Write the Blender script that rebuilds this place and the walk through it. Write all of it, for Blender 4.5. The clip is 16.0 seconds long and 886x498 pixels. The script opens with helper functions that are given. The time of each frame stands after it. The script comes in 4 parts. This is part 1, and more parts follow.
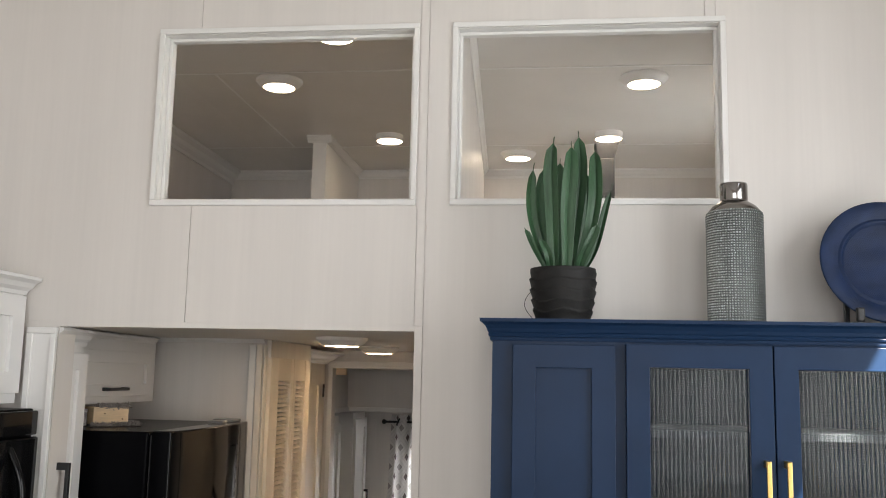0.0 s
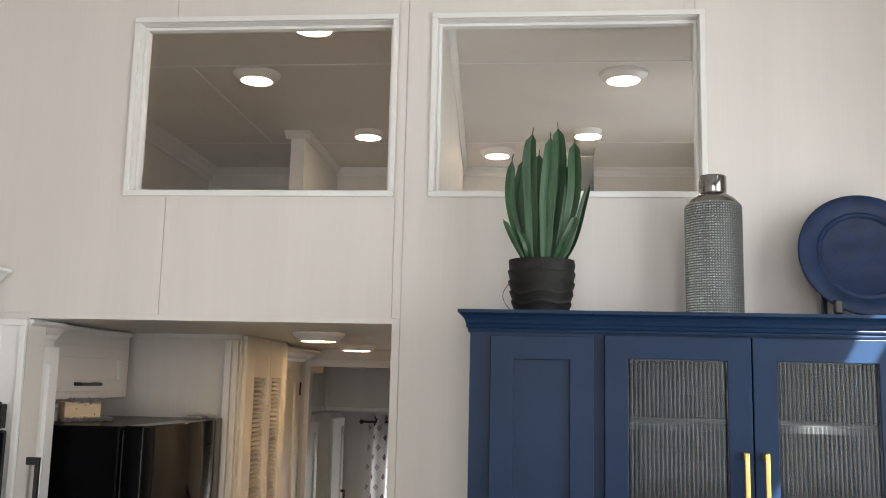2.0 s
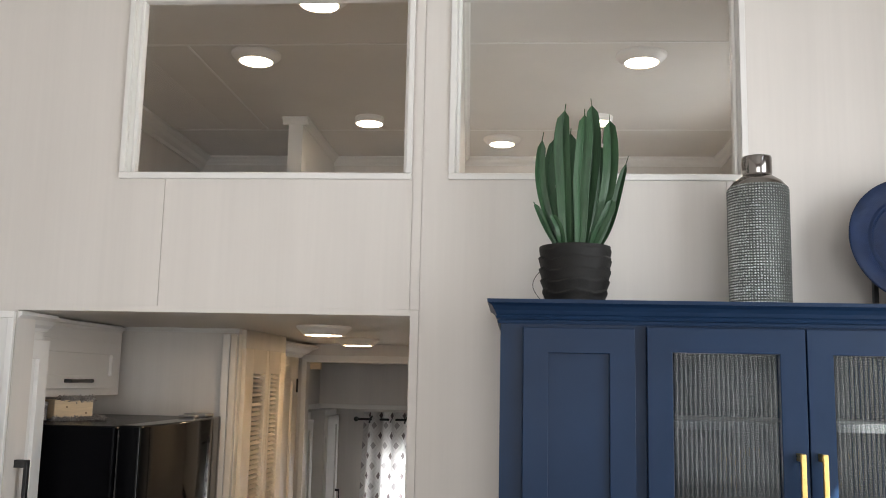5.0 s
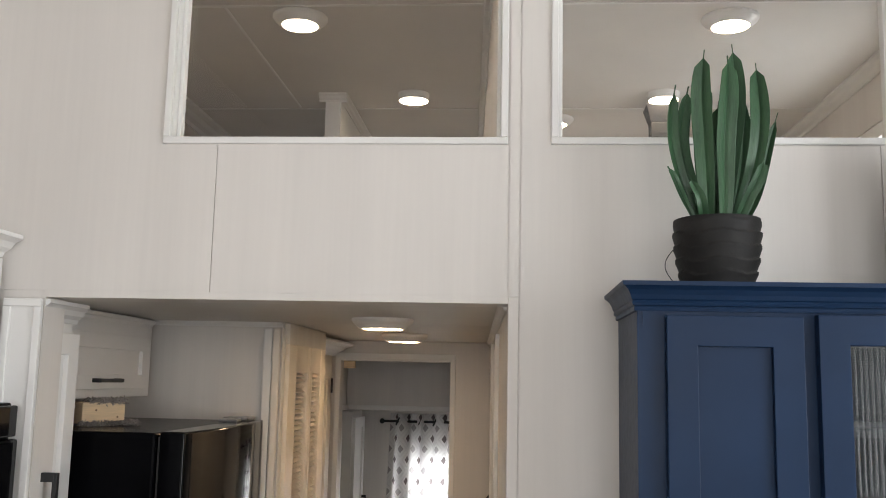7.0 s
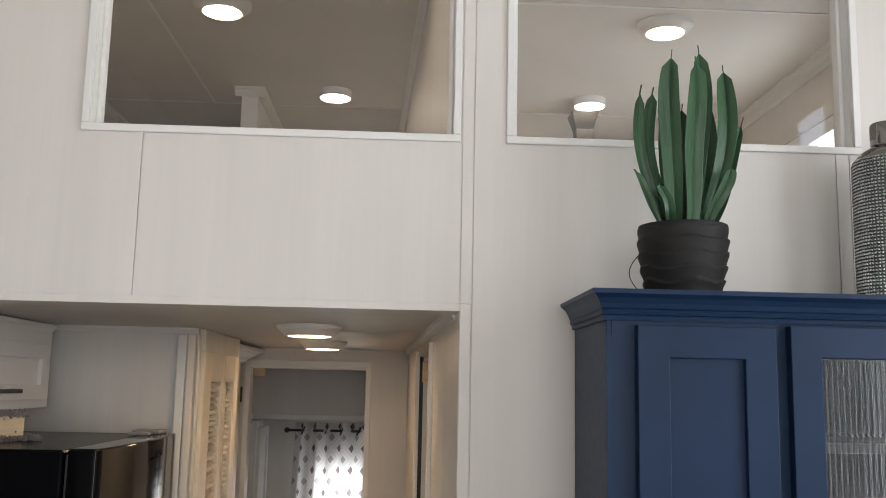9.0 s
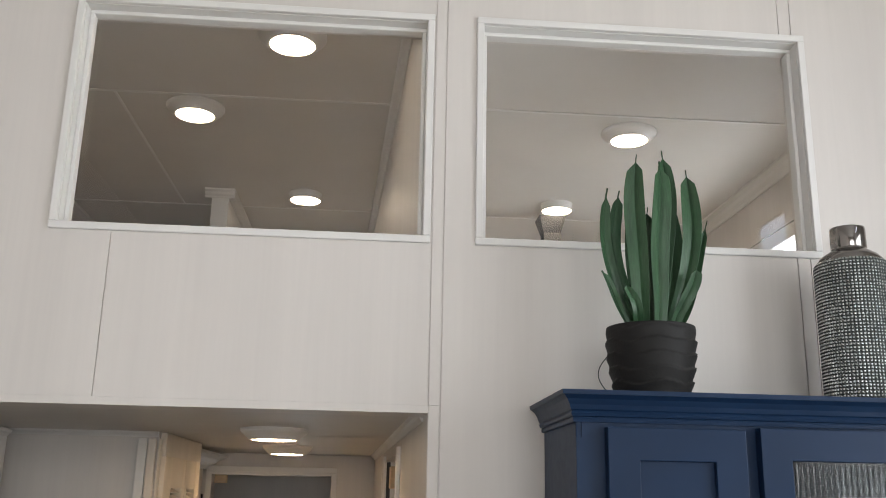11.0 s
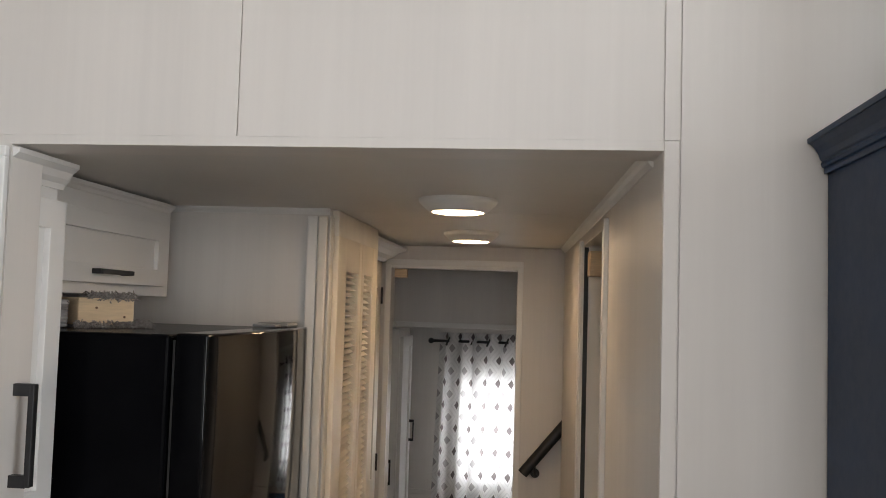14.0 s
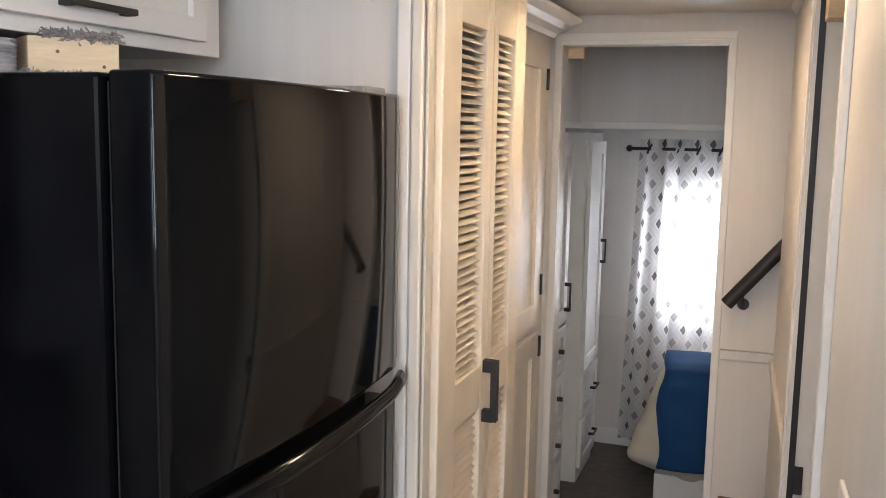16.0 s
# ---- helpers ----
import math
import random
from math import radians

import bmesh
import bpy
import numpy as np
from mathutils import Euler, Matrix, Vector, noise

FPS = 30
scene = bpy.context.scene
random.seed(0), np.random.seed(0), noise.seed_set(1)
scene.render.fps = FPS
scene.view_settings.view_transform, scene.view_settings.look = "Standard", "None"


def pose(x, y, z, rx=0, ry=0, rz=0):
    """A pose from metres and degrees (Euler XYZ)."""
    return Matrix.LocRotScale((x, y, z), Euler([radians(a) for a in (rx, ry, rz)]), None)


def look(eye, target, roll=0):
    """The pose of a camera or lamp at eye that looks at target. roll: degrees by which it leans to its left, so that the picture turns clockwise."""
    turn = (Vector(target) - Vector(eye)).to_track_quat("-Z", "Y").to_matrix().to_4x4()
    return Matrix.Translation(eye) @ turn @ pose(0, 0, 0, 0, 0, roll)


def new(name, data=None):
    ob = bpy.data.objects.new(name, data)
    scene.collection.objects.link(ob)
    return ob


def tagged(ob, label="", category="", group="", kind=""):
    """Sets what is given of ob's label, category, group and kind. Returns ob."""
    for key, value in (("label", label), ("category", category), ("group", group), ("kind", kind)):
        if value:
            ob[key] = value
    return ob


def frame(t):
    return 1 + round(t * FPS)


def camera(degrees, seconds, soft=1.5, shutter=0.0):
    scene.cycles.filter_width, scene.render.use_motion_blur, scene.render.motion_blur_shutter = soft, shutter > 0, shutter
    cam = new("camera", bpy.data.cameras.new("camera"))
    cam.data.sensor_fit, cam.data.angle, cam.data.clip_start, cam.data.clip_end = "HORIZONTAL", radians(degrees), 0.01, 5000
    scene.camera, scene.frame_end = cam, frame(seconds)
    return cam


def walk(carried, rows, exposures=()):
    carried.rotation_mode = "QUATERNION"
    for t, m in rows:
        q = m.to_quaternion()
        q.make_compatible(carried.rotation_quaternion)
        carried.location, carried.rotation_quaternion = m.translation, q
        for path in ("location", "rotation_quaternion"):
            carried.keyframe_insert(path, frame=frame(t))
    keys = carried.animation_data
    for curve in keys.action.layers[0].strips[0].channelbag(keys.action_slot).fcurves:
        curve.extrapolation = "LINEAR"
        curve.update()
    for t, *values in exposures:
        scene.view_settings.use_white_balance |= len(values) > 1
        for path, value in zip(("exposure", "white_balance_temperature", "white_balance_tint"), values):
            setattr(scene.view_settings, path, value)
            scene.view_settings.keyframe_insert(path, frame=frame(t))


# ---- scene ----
cam = camera(51.6, 16.0, soft=0.95)
EXPOSURES = [(0.0, 3.00, 6620, 10), (7.0, 3.05, 6540, 10), (12.5, 2.93, 6450, 10), (13.8, 2.93, 6450, 10), (14.5, 3.28, 6500, 10), (15.2, 3.70, 6400, 11), (16.0, 4.20, 5950, 11)]
PATH = [
    (0, (0.096, 0.012, 1.895), (-0.137, 1.978, 2.175), 1.2),
    (0.5, (0.103, 0.02, 1.887), (-0.118, 1.987, 2.173), 1.3),
    (1, (0.099, 0.024, 1.885), (-0.108, 1.993, 2.171), 1.2),
    (1.5, (0.095, 0.03, 1.876), (-0.102, 1.999, 2.164), 1.3),
    (2, (0.097, 0.037, 1.868), (-0.091, 2.007, 2.157), 1.3),
    (2.5, (0.087, 0.043, 1.873), (-0.087, 2.015, 2.159), 1.3),
    (3, (0.104, 0.037, 1.875), (-0.066, 2.009, 2.161), 1.2),
    (3.2, (0.111, 0.049, 1.877), (-0.053, 2.022, 2.162), 1.2),
    (5.3, (-0.051, 0.222, 1.861), (-0.202, 2.196, 2.143), 1.2),
    (5.5, (-0.081, 0.243, 1.858), (-0.253, 2.216, 2.142), 1.3),
    (6, (-0.18, 0.29, 1.853), (-0.353, 2.262, 2.135), 1.3),
    (6.5, (-0.226, 0.406, 1.861), (-0.39, 2.379, 2.144), 1.3),
    (7, (-0.256, 0.51, 1.859), (-0.401, 2.484, 2.141), 1.2),
    (7.5, (-0.332, 0.581, 1.848), (-0.439, 2.557, 2.132), 1.3),
    (8, (-0.396, 0.619, 1.858), (-0.439, 2.598, 2.148), 1.3),
    (8.5, (-0.391, 0.625, 1.858), (-0.35, 2.603, 2.155), 1.3),
    (9, (-0.37, 0.626, 1.869), (-0.284, 2.602, 2.168), 1.2),
    (9.5, (-0.372, 0.629, 1.872), (-0.26, 2.597, 2.211), 1.2),
    (10, (-0.373, 0.625, 1.876), (-0.246, 2.578, 2.288), 1.2),
    (12.3, (-0.343, 0.667, 1.842), (-0.185, 2.577, 2.413), 1.1),
    (12.5, (-0.331, 0.681, 1.842), (-0.181, 2.593, 2.412), 1.1),
    (13, (-0.32, 0.771, 1.808), (-0.323, 2.685, 2.391), 1.7),
    (13.5, (-0.374, 0.915, 1.804), (-0.499, 2.864, 2.233), 1.9),
    (14, (-0.428, 1.076, 1.784), (-0.642, 3.061, 1.911), 1.7),
    (14.5, (-0.413, 1.231, 1.773), (-0.664, 3.215, 1.755), 1.5),
    (15, (-0.378, 1.396, 1.749), (-0.724, 3.356, 1.546), 1.3),
    (15.5, (-0.387, 1.605, 1.685), (-0.895, 3.524, 1.44), 1.1),
    (16, (-0.367, 1.799, 1.667), (-1.038, 3.665, 1.406), 1.1),
]
walk(cam, [(t, look(eye, target, roll)) for t, eye, target, roll in PATH], EXPOSURES)

# ---- world and large lights ----
world = bpy.data.worlds.new("sky")
scene.world = world
world.use_nodes = True
wn = world.node_tree
sky = wn.nodes.new("ShaderNodeTexSky")
sky.sky_type, sky.sun_disc = "NISHITA", False
SUN_DIR = Vector((-0.50, 0.80, -0.91)).normalized()
sky.sun_elevation = math.asin(-SUN_DIR.z)
sky.sun_rotation = math.atan2(-SUN_DIR.x, -SUN_DIR.y)
wn.nodes["Background"].inputs["Strength"].default_value = 0.05
wn.links.new(sky.outputs[0], wn.nodes["Background"].inputs["Color"])
sun = new("sun", bpy.data.lights.new("sun", "SUN"))
sun.data.energy, sun.data.angle, sun.data.color = 5.0, radians(0.6), (1.0, 0.95, 0.87)
sun.rotation_mode = "QUATERNION"
sun.rotation_quaternion = SUN_DIR.to_track_quat("-Z", "Y")


def window_light(name, centre, toward, w, h, power, colour):
    """Sky light standing in a window's opening."""
    lamp = new(name, bpy.data.lights.new(name, "AREA"))
    lamp.data.shape, lamp.data.size, lamp.data.size_y = "RECTANGLE", w, h
    lamp.data.energy, lamp.data.color = power, colour
    lamp.matrix_world = look(centre, toward)
    return lamp


window_light("side_window_light", (1.385, 0.80, 1.95), (0.4, 0.7, 1.93), 1.9, 1.3, 5.0, (0.93, 0.97, 1.0))
window_light("rear_window_light", (0.1, -2.66, 1.95), (0.1, 0, 1.9), 2.2, 1.5, 6.4, (0.95, 0.975, 1.0))
window_light("loft_window_light", (1.13, 3.75, 2.55), (0.0, 3.75, 2.5), 0.9, 0.5, 0.5, (0.95, 0.98, 1.0))
window_light("bedroom_window_light", (-0.575, 6.64, 1.07), (-0.575, 5.0, 1.05), 0.60, 0.64, 0.75, (0.97, 0.99, 1.0))


# ---- materials ----
def material(name, colour, rough=0.5, metal=0.0, scale=6.0, amount=0.06, stretch=(1, 1, 1), bump=0.0, bump_scale=60.0,
             grain=0.0, spec=0.5, vary=0.0, emit=0.0, coat=0.0):
    m = bpy.data.materials.new(name)
    m.use_nodes = True
    t = m.node_tree
    n, l = t.nodes, t.links
    b = n["Principled BSDF"]
    b.inputs["Roughness"].default_value, b.inputs["Metallic"].default_value = rough, metal
    b.inputs["Specular IOR Level"].default_value = spec
    b.inputs["Coat Weight"].default_value = coat
    co = n.new("ShaderNodeTexCoord")
    mp = n.new("ShaderNodeMapping")
    mp.inputs["Scale"].default_value = stretch
    l.new(co.outputs["Object"], mp.inputs["Vector"])
    big, fine = n.new("ShaderNodeTexNoise"), n.new("ShaderNodeTexNoise")
    big.inputs["Scale"].default_value, big.inputs["Detail"].default_value = scale, 5
    fine.inputs["Scale"].default_value, fine.inputs["Detail"].default_value = scale * 9, 3
    l.new(mp.outputs[0], big.inputs["Vector"])
    l.new(mp.outputs[0], fine.inputs["Vector"])
    add = n.new("ShaderNodeMath")
    add.operation = "MULTIPLY_ADD"
    add.inputs[1].default_value = grain
    l.new(fine.outputs["Fac"], add.inputs[0])
    l.new(big.outputs["Fac"], add.inputs[2])
    ramp = n.new("ShaderNodeMapRange")
    ramp.inputs["From Min"].default_value, ramp.inputs["From Max"].default_value = 0.3 + grain * 0.4, 0.7 + grain * 0.6
    ramp.inputs["To Min"].default_value, ramp.inputs["To Max"].default_value = 1 - amount, 1 + amount
    l.new(add.outputs[0], ramp.inputs["Value"])
    last = ramp.outputs[0]
    if vary:
        info = n.new("ShaderNodeObjectInfo")
        vr = n.new("ShaderNodeMapRange")
        vr.inputs["To Min"].default_value, vr.inputs["To Max"].default_value = 1 - vary, 1 + vary
        l.new(info.outputs["Random"], vr.inputs["Value"])
        mul = n.new("ShaderNodeMath")
        mul.operation = "MULTIPLY"
        l.new(last, mul.inputs[0])
        l.new(vr.outputs[0], mul.inputs[1])
        last = mul.outputs[0]
    mix = n.new("ShaderNodeVectorMath")
    mix.operation = "SCALE"
    mix.inputs[0].default_value = colour
    l.new(last, mix.inputs["Scale"])
    l.new(mix.outputs[0], b.inputs["Base Color"])
    rr = n.new("ShaderNodeMapRange")
    rr.inputs["To Min"].default_value, rr.inputs["To Max"].default_value = max(0, rough - 0.05), min(1, rough + 0.06)
    l.new(fine.outputs["Fac"], rr.inputs["Value"])
    l.new(rr.outputs[0], b.inputs["Roughness"])
    if bump:
        bt = n.new("ShaderNodeTexNoise")
        bt.inputs["Scale"].default_value, bt.inputs["Detail"].default_value = bump_scale, 4
        l.new(mp.outputs[0], bt.inputs["Vector"])
        bn = n.new("ShaderNodeBump")
        bn.inputs["Strength"].default_value, bn.inputs["Distance"].default_value = bump, 0.002
        l.new(bt.outputs["Fac"], bn.inputs["Height"])
        l.new(bn.outputs[0], b.inputs["Normal"])
    if emit:
        b.inputs["Emission Color"].default_value = (*colour, 1)
        b.inputs["Emission Strength"].default_value = emit
    return m


PANEL = material("wall_panel_vinyl", (0.715, 0.675, 0.637), 0.45, scale=1.6, amount=0.045, stretch=(6, 6, 0.22), grain=0.35, bump=0.05, bump_scale=30)
HALL_PANEL = material("hall_wall_vinyl", (0.72, 0.685, 0.65), 0.42, scale=1.6, amount=0.05, stretch=(6, 6, 0.22), grain=0.4, bump=0.05, bump_scale=30)
CEIL = material("ceiling_panel", (0.70, 0.675, 0.64), 0.5, scale=3, amount=0.03, bump=0.12, bump_scale=90)
WHITE = material("white_trim_paint", (0.80, 0.785, 0.76), 0.35, scale=5, amount=0.03, bump=0.05, bump_scale=50)
CABINET = material("white_cabinet_paint", (0.82, 0.805, 0.785), 0.3, scale=4, amount=0.025, bump=0.04, bump_scale=35)
CREAM = material("cream_trim_paint", (0.78, 0.73, 0.65), 0.38, scale=4, amount=0.05, stretch=(4, 4, 0.6), bump=0.06, bump_scale=45)
LOUVER = material("louver_paint", (0.80, 0.72, 0.60), 0.4, scale=8, amount=0.05, vary=0.04)
BLUE = material("navy_cabinet_paint", (0.0085, 0.0245, 0.062), 0.38, scale=7, amount=0.09, bump=0.05, bump_scale=60, spec=0.16)
BLUE_IN = material("hutch_interior_paint", (0.028, 0.033, 0.039), 0.5, scale=7, amount=0.06)
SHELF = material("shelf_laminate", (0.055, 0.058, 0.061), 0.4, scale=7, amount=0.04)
BRASS = material("brushed_brass", (0.83, 0.56, 0.20), 0.28, metal=1.0, scale=30, amount=0.06)
BLACK = material("matt_black_metal", (0.018, 0.018, 0.019), 0.42, scale=20, amount=0.15)
FRIDGE = material("black_gloss_enamel", (0.006, 0.006, 0.0065), 0.05, scale=6, amount=0.2, spec=0.24)
FRIDGE_SIDE = material("black_textured_enamel", (0.003, 0.003, 0.0038), 0.22, scale=9, amount=0.3, spec=0.045, bump=0.14, bump_scale=140)
GREY_HINGE = material("hinge_grey_and_reflection", (0.30, 0.30, 0.30), 0.35, scale=9, amount=0.06)
CHROME = material("smoked_chrome", (0.26, 0.245, 0.235), 0.10, metal=1.0, scale=12, amount=0.1)
PINE = material("pine_wood", (0.78, 0.60, 0.39), 0.55, scale=2.5, amount=0.16, stretch=(1.2, 8, 10), grain=0.6, bump=0.12, bump_scale=30)
TREAD = material("stained_tread_wood", (0.17, 0.085, 0.045), 0.45, scale=3, amount=0.25, stretch=(1.5, 12, 8), grain=0.6)
POT = material("charcoal_pot_clay", (0.014, 0.0135, 0.0132), 0.62, scale=25, amount=0.2, bump=0.25, bump_scale=220, spec=0.3)
SOIL = material("dark_potting_filler", (0.03, 0.022, 0.016), 0.9, scale=40, amount=0.4, bump=0.9, bump_scale=120)
CARPET = material("brown_carpet", (0.10, 0.085, 0.075), 0.95, scale=20, amount=0.25, bump=1.0, bump_scale=300)
# pale so that the unseen loft floor throws light onto its ceiling
LOFT_BOUNCE = material("beige_bounce_carpet", (0.46, 0.40, 0.33), 0.95, scale=20, amount=0.15, bump=0.8, bump_scale=300)
FLOOR = material("vinyl_plank_floor", (0.23, 0.18, 0.13), 0.4, scale=2, amount=0.2, stretch=(8, 1, 1), grain=0.6)
COVER = material("cream_comforter", (0.70, 0.62, 0.50), 0.85, scale=6, amount=0.06, bump=0.35, bump_scale=30)
RUNNER = material("blue_satin_runner", (0.022, 0.075, 0.19), 0.8, spec=0.1, scale=9, amount=0.12, bump=0.25, bump_scale=18)
YELLOW = material("pale_yellow_panel", (0.78, 0.72, 0.48), 0.5, scale=4, amount=0.05)
LENS = material("lamp_lens", (1.0, 0.71, 0.43), 0.5, emit=7.0, amount=0.0)
LOFT_LENS = material("loft_lamp_lens", (1.0, 0.83, 0.62), 0.5, emit=3.5, amount=0.0)
RIBBON = material("grey_striped_ribbon", (0.34, 0.33, 0.33), 0.7, scale=3, amount=0.55, stretch=(4, 4, 60), grain=0.4)
RAFFIA = material("grey_raffia", (0.30, 0.27, 0.25), 0.8, scale=30, amount=0.4)


def leaf_material():
    m = material("waxy_green_leaf", (0.030, 0.082, 0.036), 0.40, scale=5, amount=0.35, stretch=(14, 14, 1.2), grain=0.7, vary=0.15, bump=0.15, bump_scale=30)
    return m


def glass_material(name, rough=0.0, tint=(1, 1, 1), ior=1.45):
    m = bpy.data.materials.new(name)
    m.use_nodes = True
    b = m.node_tree.nodes["Principled BSDF"]
    b.inputs["Base Color"].default_value = (*tint, 1)
    b.inputs["Transmission Weight"].default_value = 1.0
    b.inputs["Roughness"].default_value, b.inputs["IOR"].default_value = rough, ior
    return m


def curtain_material():
    """Sheer white cloth with a printed grey diamond and ogee pattern."""
    m = bpy.data.materials.new("printed_sheer_cloth")
    m.use_nodes = True
    t = m.node_tree
    n, l = t.nodes, t.links
    uv = n.new("ShaderNodeUVMap")
    sep = n.new("ShaderNodeSeparateXYZ")
    l.new(uv.outputs[0], sep.inputs[0])

    def calc(op, a, b=None, c=None):
        q = n.new("ShaderNodeMath")
        q.operation = op
        for k, v in enumerate((a, b, c)):
            if v is None:
                continue
            if isinstance(v, (int, float)):
                q.inputs[k].default_value = v
            else:
                l.new(v, q.inputs[k])
        return q.outputs[0]

    def cell(off):
        fu = calc("FRACT", calc("ADD", calc("DIVIDE", sep.outputs[0], 0.105), off))
        fv = calc("FRACT", calc("ADD", calc("DIVIDE", sep.outputs[1], 0.135), off))
        return calc("ADD", calc("ABSOLUTE", calc("SUBTRACT", fu, 0.5)), calc("ABSOLUTE", calc("SUBTRACT", fv, 0.5)))

    a, b2 = cell(0.0), cell(0.5)
    dia = calc("MAXIMUM", calc("LESS_THAN", a, 0.20), calc("MULTIPLY", calc("LESS_THAN", b2, 0.19), 0.62))
    ring = calc("MULTIPLY", calc("LESS_THAN", calc("ABSOLUTE", calc("SUBTRACT", a, 0.37)), 0.035), 0.16)
    ring2 = calc("MULTIPLY", calc("LESS_THAN", calc("ABSOLUTE", calc("SUBTRACT", b2, 0.37)), 0.03), 0.14)
    amount = calc("MAXIMUM", dia, calc("MAXIMUM", ring, ring2))
    mix = n.new("ShaderNodeMix")
    mix.data_type = "RGBA"
    mix.inputs["A"].default_value, mix.inputs["B"].default_value = (0.80, 0.78, 0.77, 1), (0.20, 0.17, 0.17, 1)
    l.new(amount, mix.inputs["Factor"])
    tr, df, ms = n.new("ShaderNodeBsdfTranslucent"), n.new("ShaderNodeBsdfDiffuse"), n.new("ShaderNodeMixShader")
    l.new(mix.outputs["Result"], tr.inputs["Color"])
    l.new(mix.outputs["Result"], df.inputs["Color"])
    ms.inputs[0].default_value = 0.55
    l.new(df.outputs[0], ms.inputs[1])
    l.new(tr.outputs[0], ms.inputs[2])
    l.new(ms.outputs[0], n["Material Output"].inputs["Surface"])
    return m


def weave_material():
    """Navy woven plate: fine bands across each other."""
    m = material("navy_woven_lacquer", (0.0095, 0.023, 0.068), 0.36, scale=18, amount=0.3, vary=0.0, spec=0.25)
    n, l = m.node_tree.nodes, m.node_tree.links
    co = n.new("ShaderNodeTexCoord")
    w1, w2 = n.new("ShaderNodeTexWave"), n.new("ShaderNodeTexWave")
    w1.bands_direction, w2.bands_direction = "DIAGONAL", "Z"
    for w in (w1, w2):
        w.inputs["Scale"].default_value, w.inputs["Distortion"].default_value, w.inputs["Detail Scale"].default_value = 120, 5.0, 3.0
        l.new(co.outputs["Object"], w.inputs["Vector"])
    ad = n.new("ShaderNodeMath")
    ad.operation = "ADD"
    l.new(w1.outputs["Fac"], ad.inputs[0])
    l.new(w2.outputs["Fac"], ad.inputs[1])
    bn = n.new("ShaderNodeBump")
    bn.inputs["Strength"].default_value, bn.inputs["Distance"].default_value = 0.30, 0.0008
    l.new(ad.outputs[0], bn.inputs["Height"])
    l.new(bn.outputs[0], n["Principled BSDF"].inputs["Normal"])
    return m


LEAF = leaf_material()
GLASS = glass_material("window_glass")
REEDED = glass_material("reeded_glass", 0.0, (0.44, 0.47, 0.48), 1.42)
CLOTH = curtain_material()
WEAVE = weave_material()
GROUT = material("dark_weave_gap", (0.060, 0.066, 0.064), 0.5, scale=20, amount=0.2)
SILVER = material("woven_silver_glaze", (0.40, 0.43, 0.42), 0.26, metal=0.8, scale=20, amount=0.15)


# ---- builders ----
def box(bm, x0, x1, y0, y1, z0, z1, bevel=0.0, m=None):
    """Adds a box to bm, with its edges rounded."""
    made = bmesh.ops.create_cube(bm, size=1.0)["verts"]
    bmesh.ops.scale(bm, vec=(x1 - x0, y1 - y0, z1 - z0), verts=made)
    bmesh.ops.translate(bm, vec=((x0 + x1) / 2, (y0 + y1) / 2, (z0 + z1) / 2), verts=made)
    if m is not None:
        bmesh.ops.transform(bm, matrix=m, verts=made)
    if bevel:
        edges = list({e for v in made for e in v.link_edges})
        bmesh.ops.bevel(bm, geom=edges, offset=bevel, segments=2, profile=0.5, affect="EDGES")


def lathe(bm, profile, seg=48, centre=(0, 0, 0)):
    """Turns a profile of (radius, height) about the upright axis."""
    rings = []
    for r, z in profile:
        rings.append([bm.verts.new((centre[0] + r * math.cos(2 * math.pi * k / seg), centre[1] + r * math.sin(2 * math.pi * k / seg), centre[2] + z)) for k in range(seg)])
    for a, b in zip(rings, rings[1:]):
        for k in range(seg):
            bm.faces.new((a[k], a[(k + 1) % seg], b[(k + 1) % seg], b[k]))
    bm.faces.new(rings[0][::-1])
    bm.faces.new(rings[-1])


def sweep(bm, profile, start, end, out, up=(0, 0, 1)):
    """Runs a closed profile of (out, up) along a straight line: crowns and rails."""
    o, u = Vector(out), Vector(up)
    a = [bm.verts.new(Vector(start) + o * p + u * q) for p, q in profile]
    b = [bm.verts.new(Vector(end) + o * p + u * q) for p, q in profile]
    k = len(profile)
    for i in range(k):
        bm.faces.new((a[i], a[(i + 1) % k], b[(i + 1) % k], b[i]))
    bm.faces.new(a[::-1])
    bm.faces.new(b)
    bmesh.ops.recalc_face_normals(bm, faces=bm.faces)


def rod(bm, a, b, r, seg=16):
    """A round bar from a to b."""
    a, b = Vector(a), Vector(b)
    m = Matrix.Translation((a + b) / 2) @ (b - a).to_track_quat("Z", "Y").to_matrix().to_4x4()
    bmesh.ops.create_cone(bm, cap_ends=True, segments=seg, radius1=r, radius2=r, depth=(b - a).length, matrix=m)


def tube(bm, pts, r, seg=10):
    """A round tube along points."""
    pts = [Vector(p) for p in pts]
    rings = []
    for i, p in enumerate(pts):
        d = (pts[min(i + 1, len(pts) - 1)] - pts[max(i - 1, 0)]).normalized()
        a = d.orthogonal().normalized() if i == 0 else (last - d * last.dot(d)).normalized()
        last = a
        b = d.cross(a)
        rings.append([bm.verts.new(p + (a * math.cos(2 * math.pi * j / seg) + b * math.sin(2 * math.pi * j / seg)) * r) for j in range(seg)])
    for a, b in zip(rings, rings[1:]):
        for j in range(seg):
            bm.faces.new((a[j], a[(j + 1) % seg], b[(j + 1) % seg], b[j]))
    bm.faces.new(rings[0][::-1])
    bm.faces.new(rings[-1])
    bmesh.ops.recalc_face_normals(bm, faces=bm.faces)


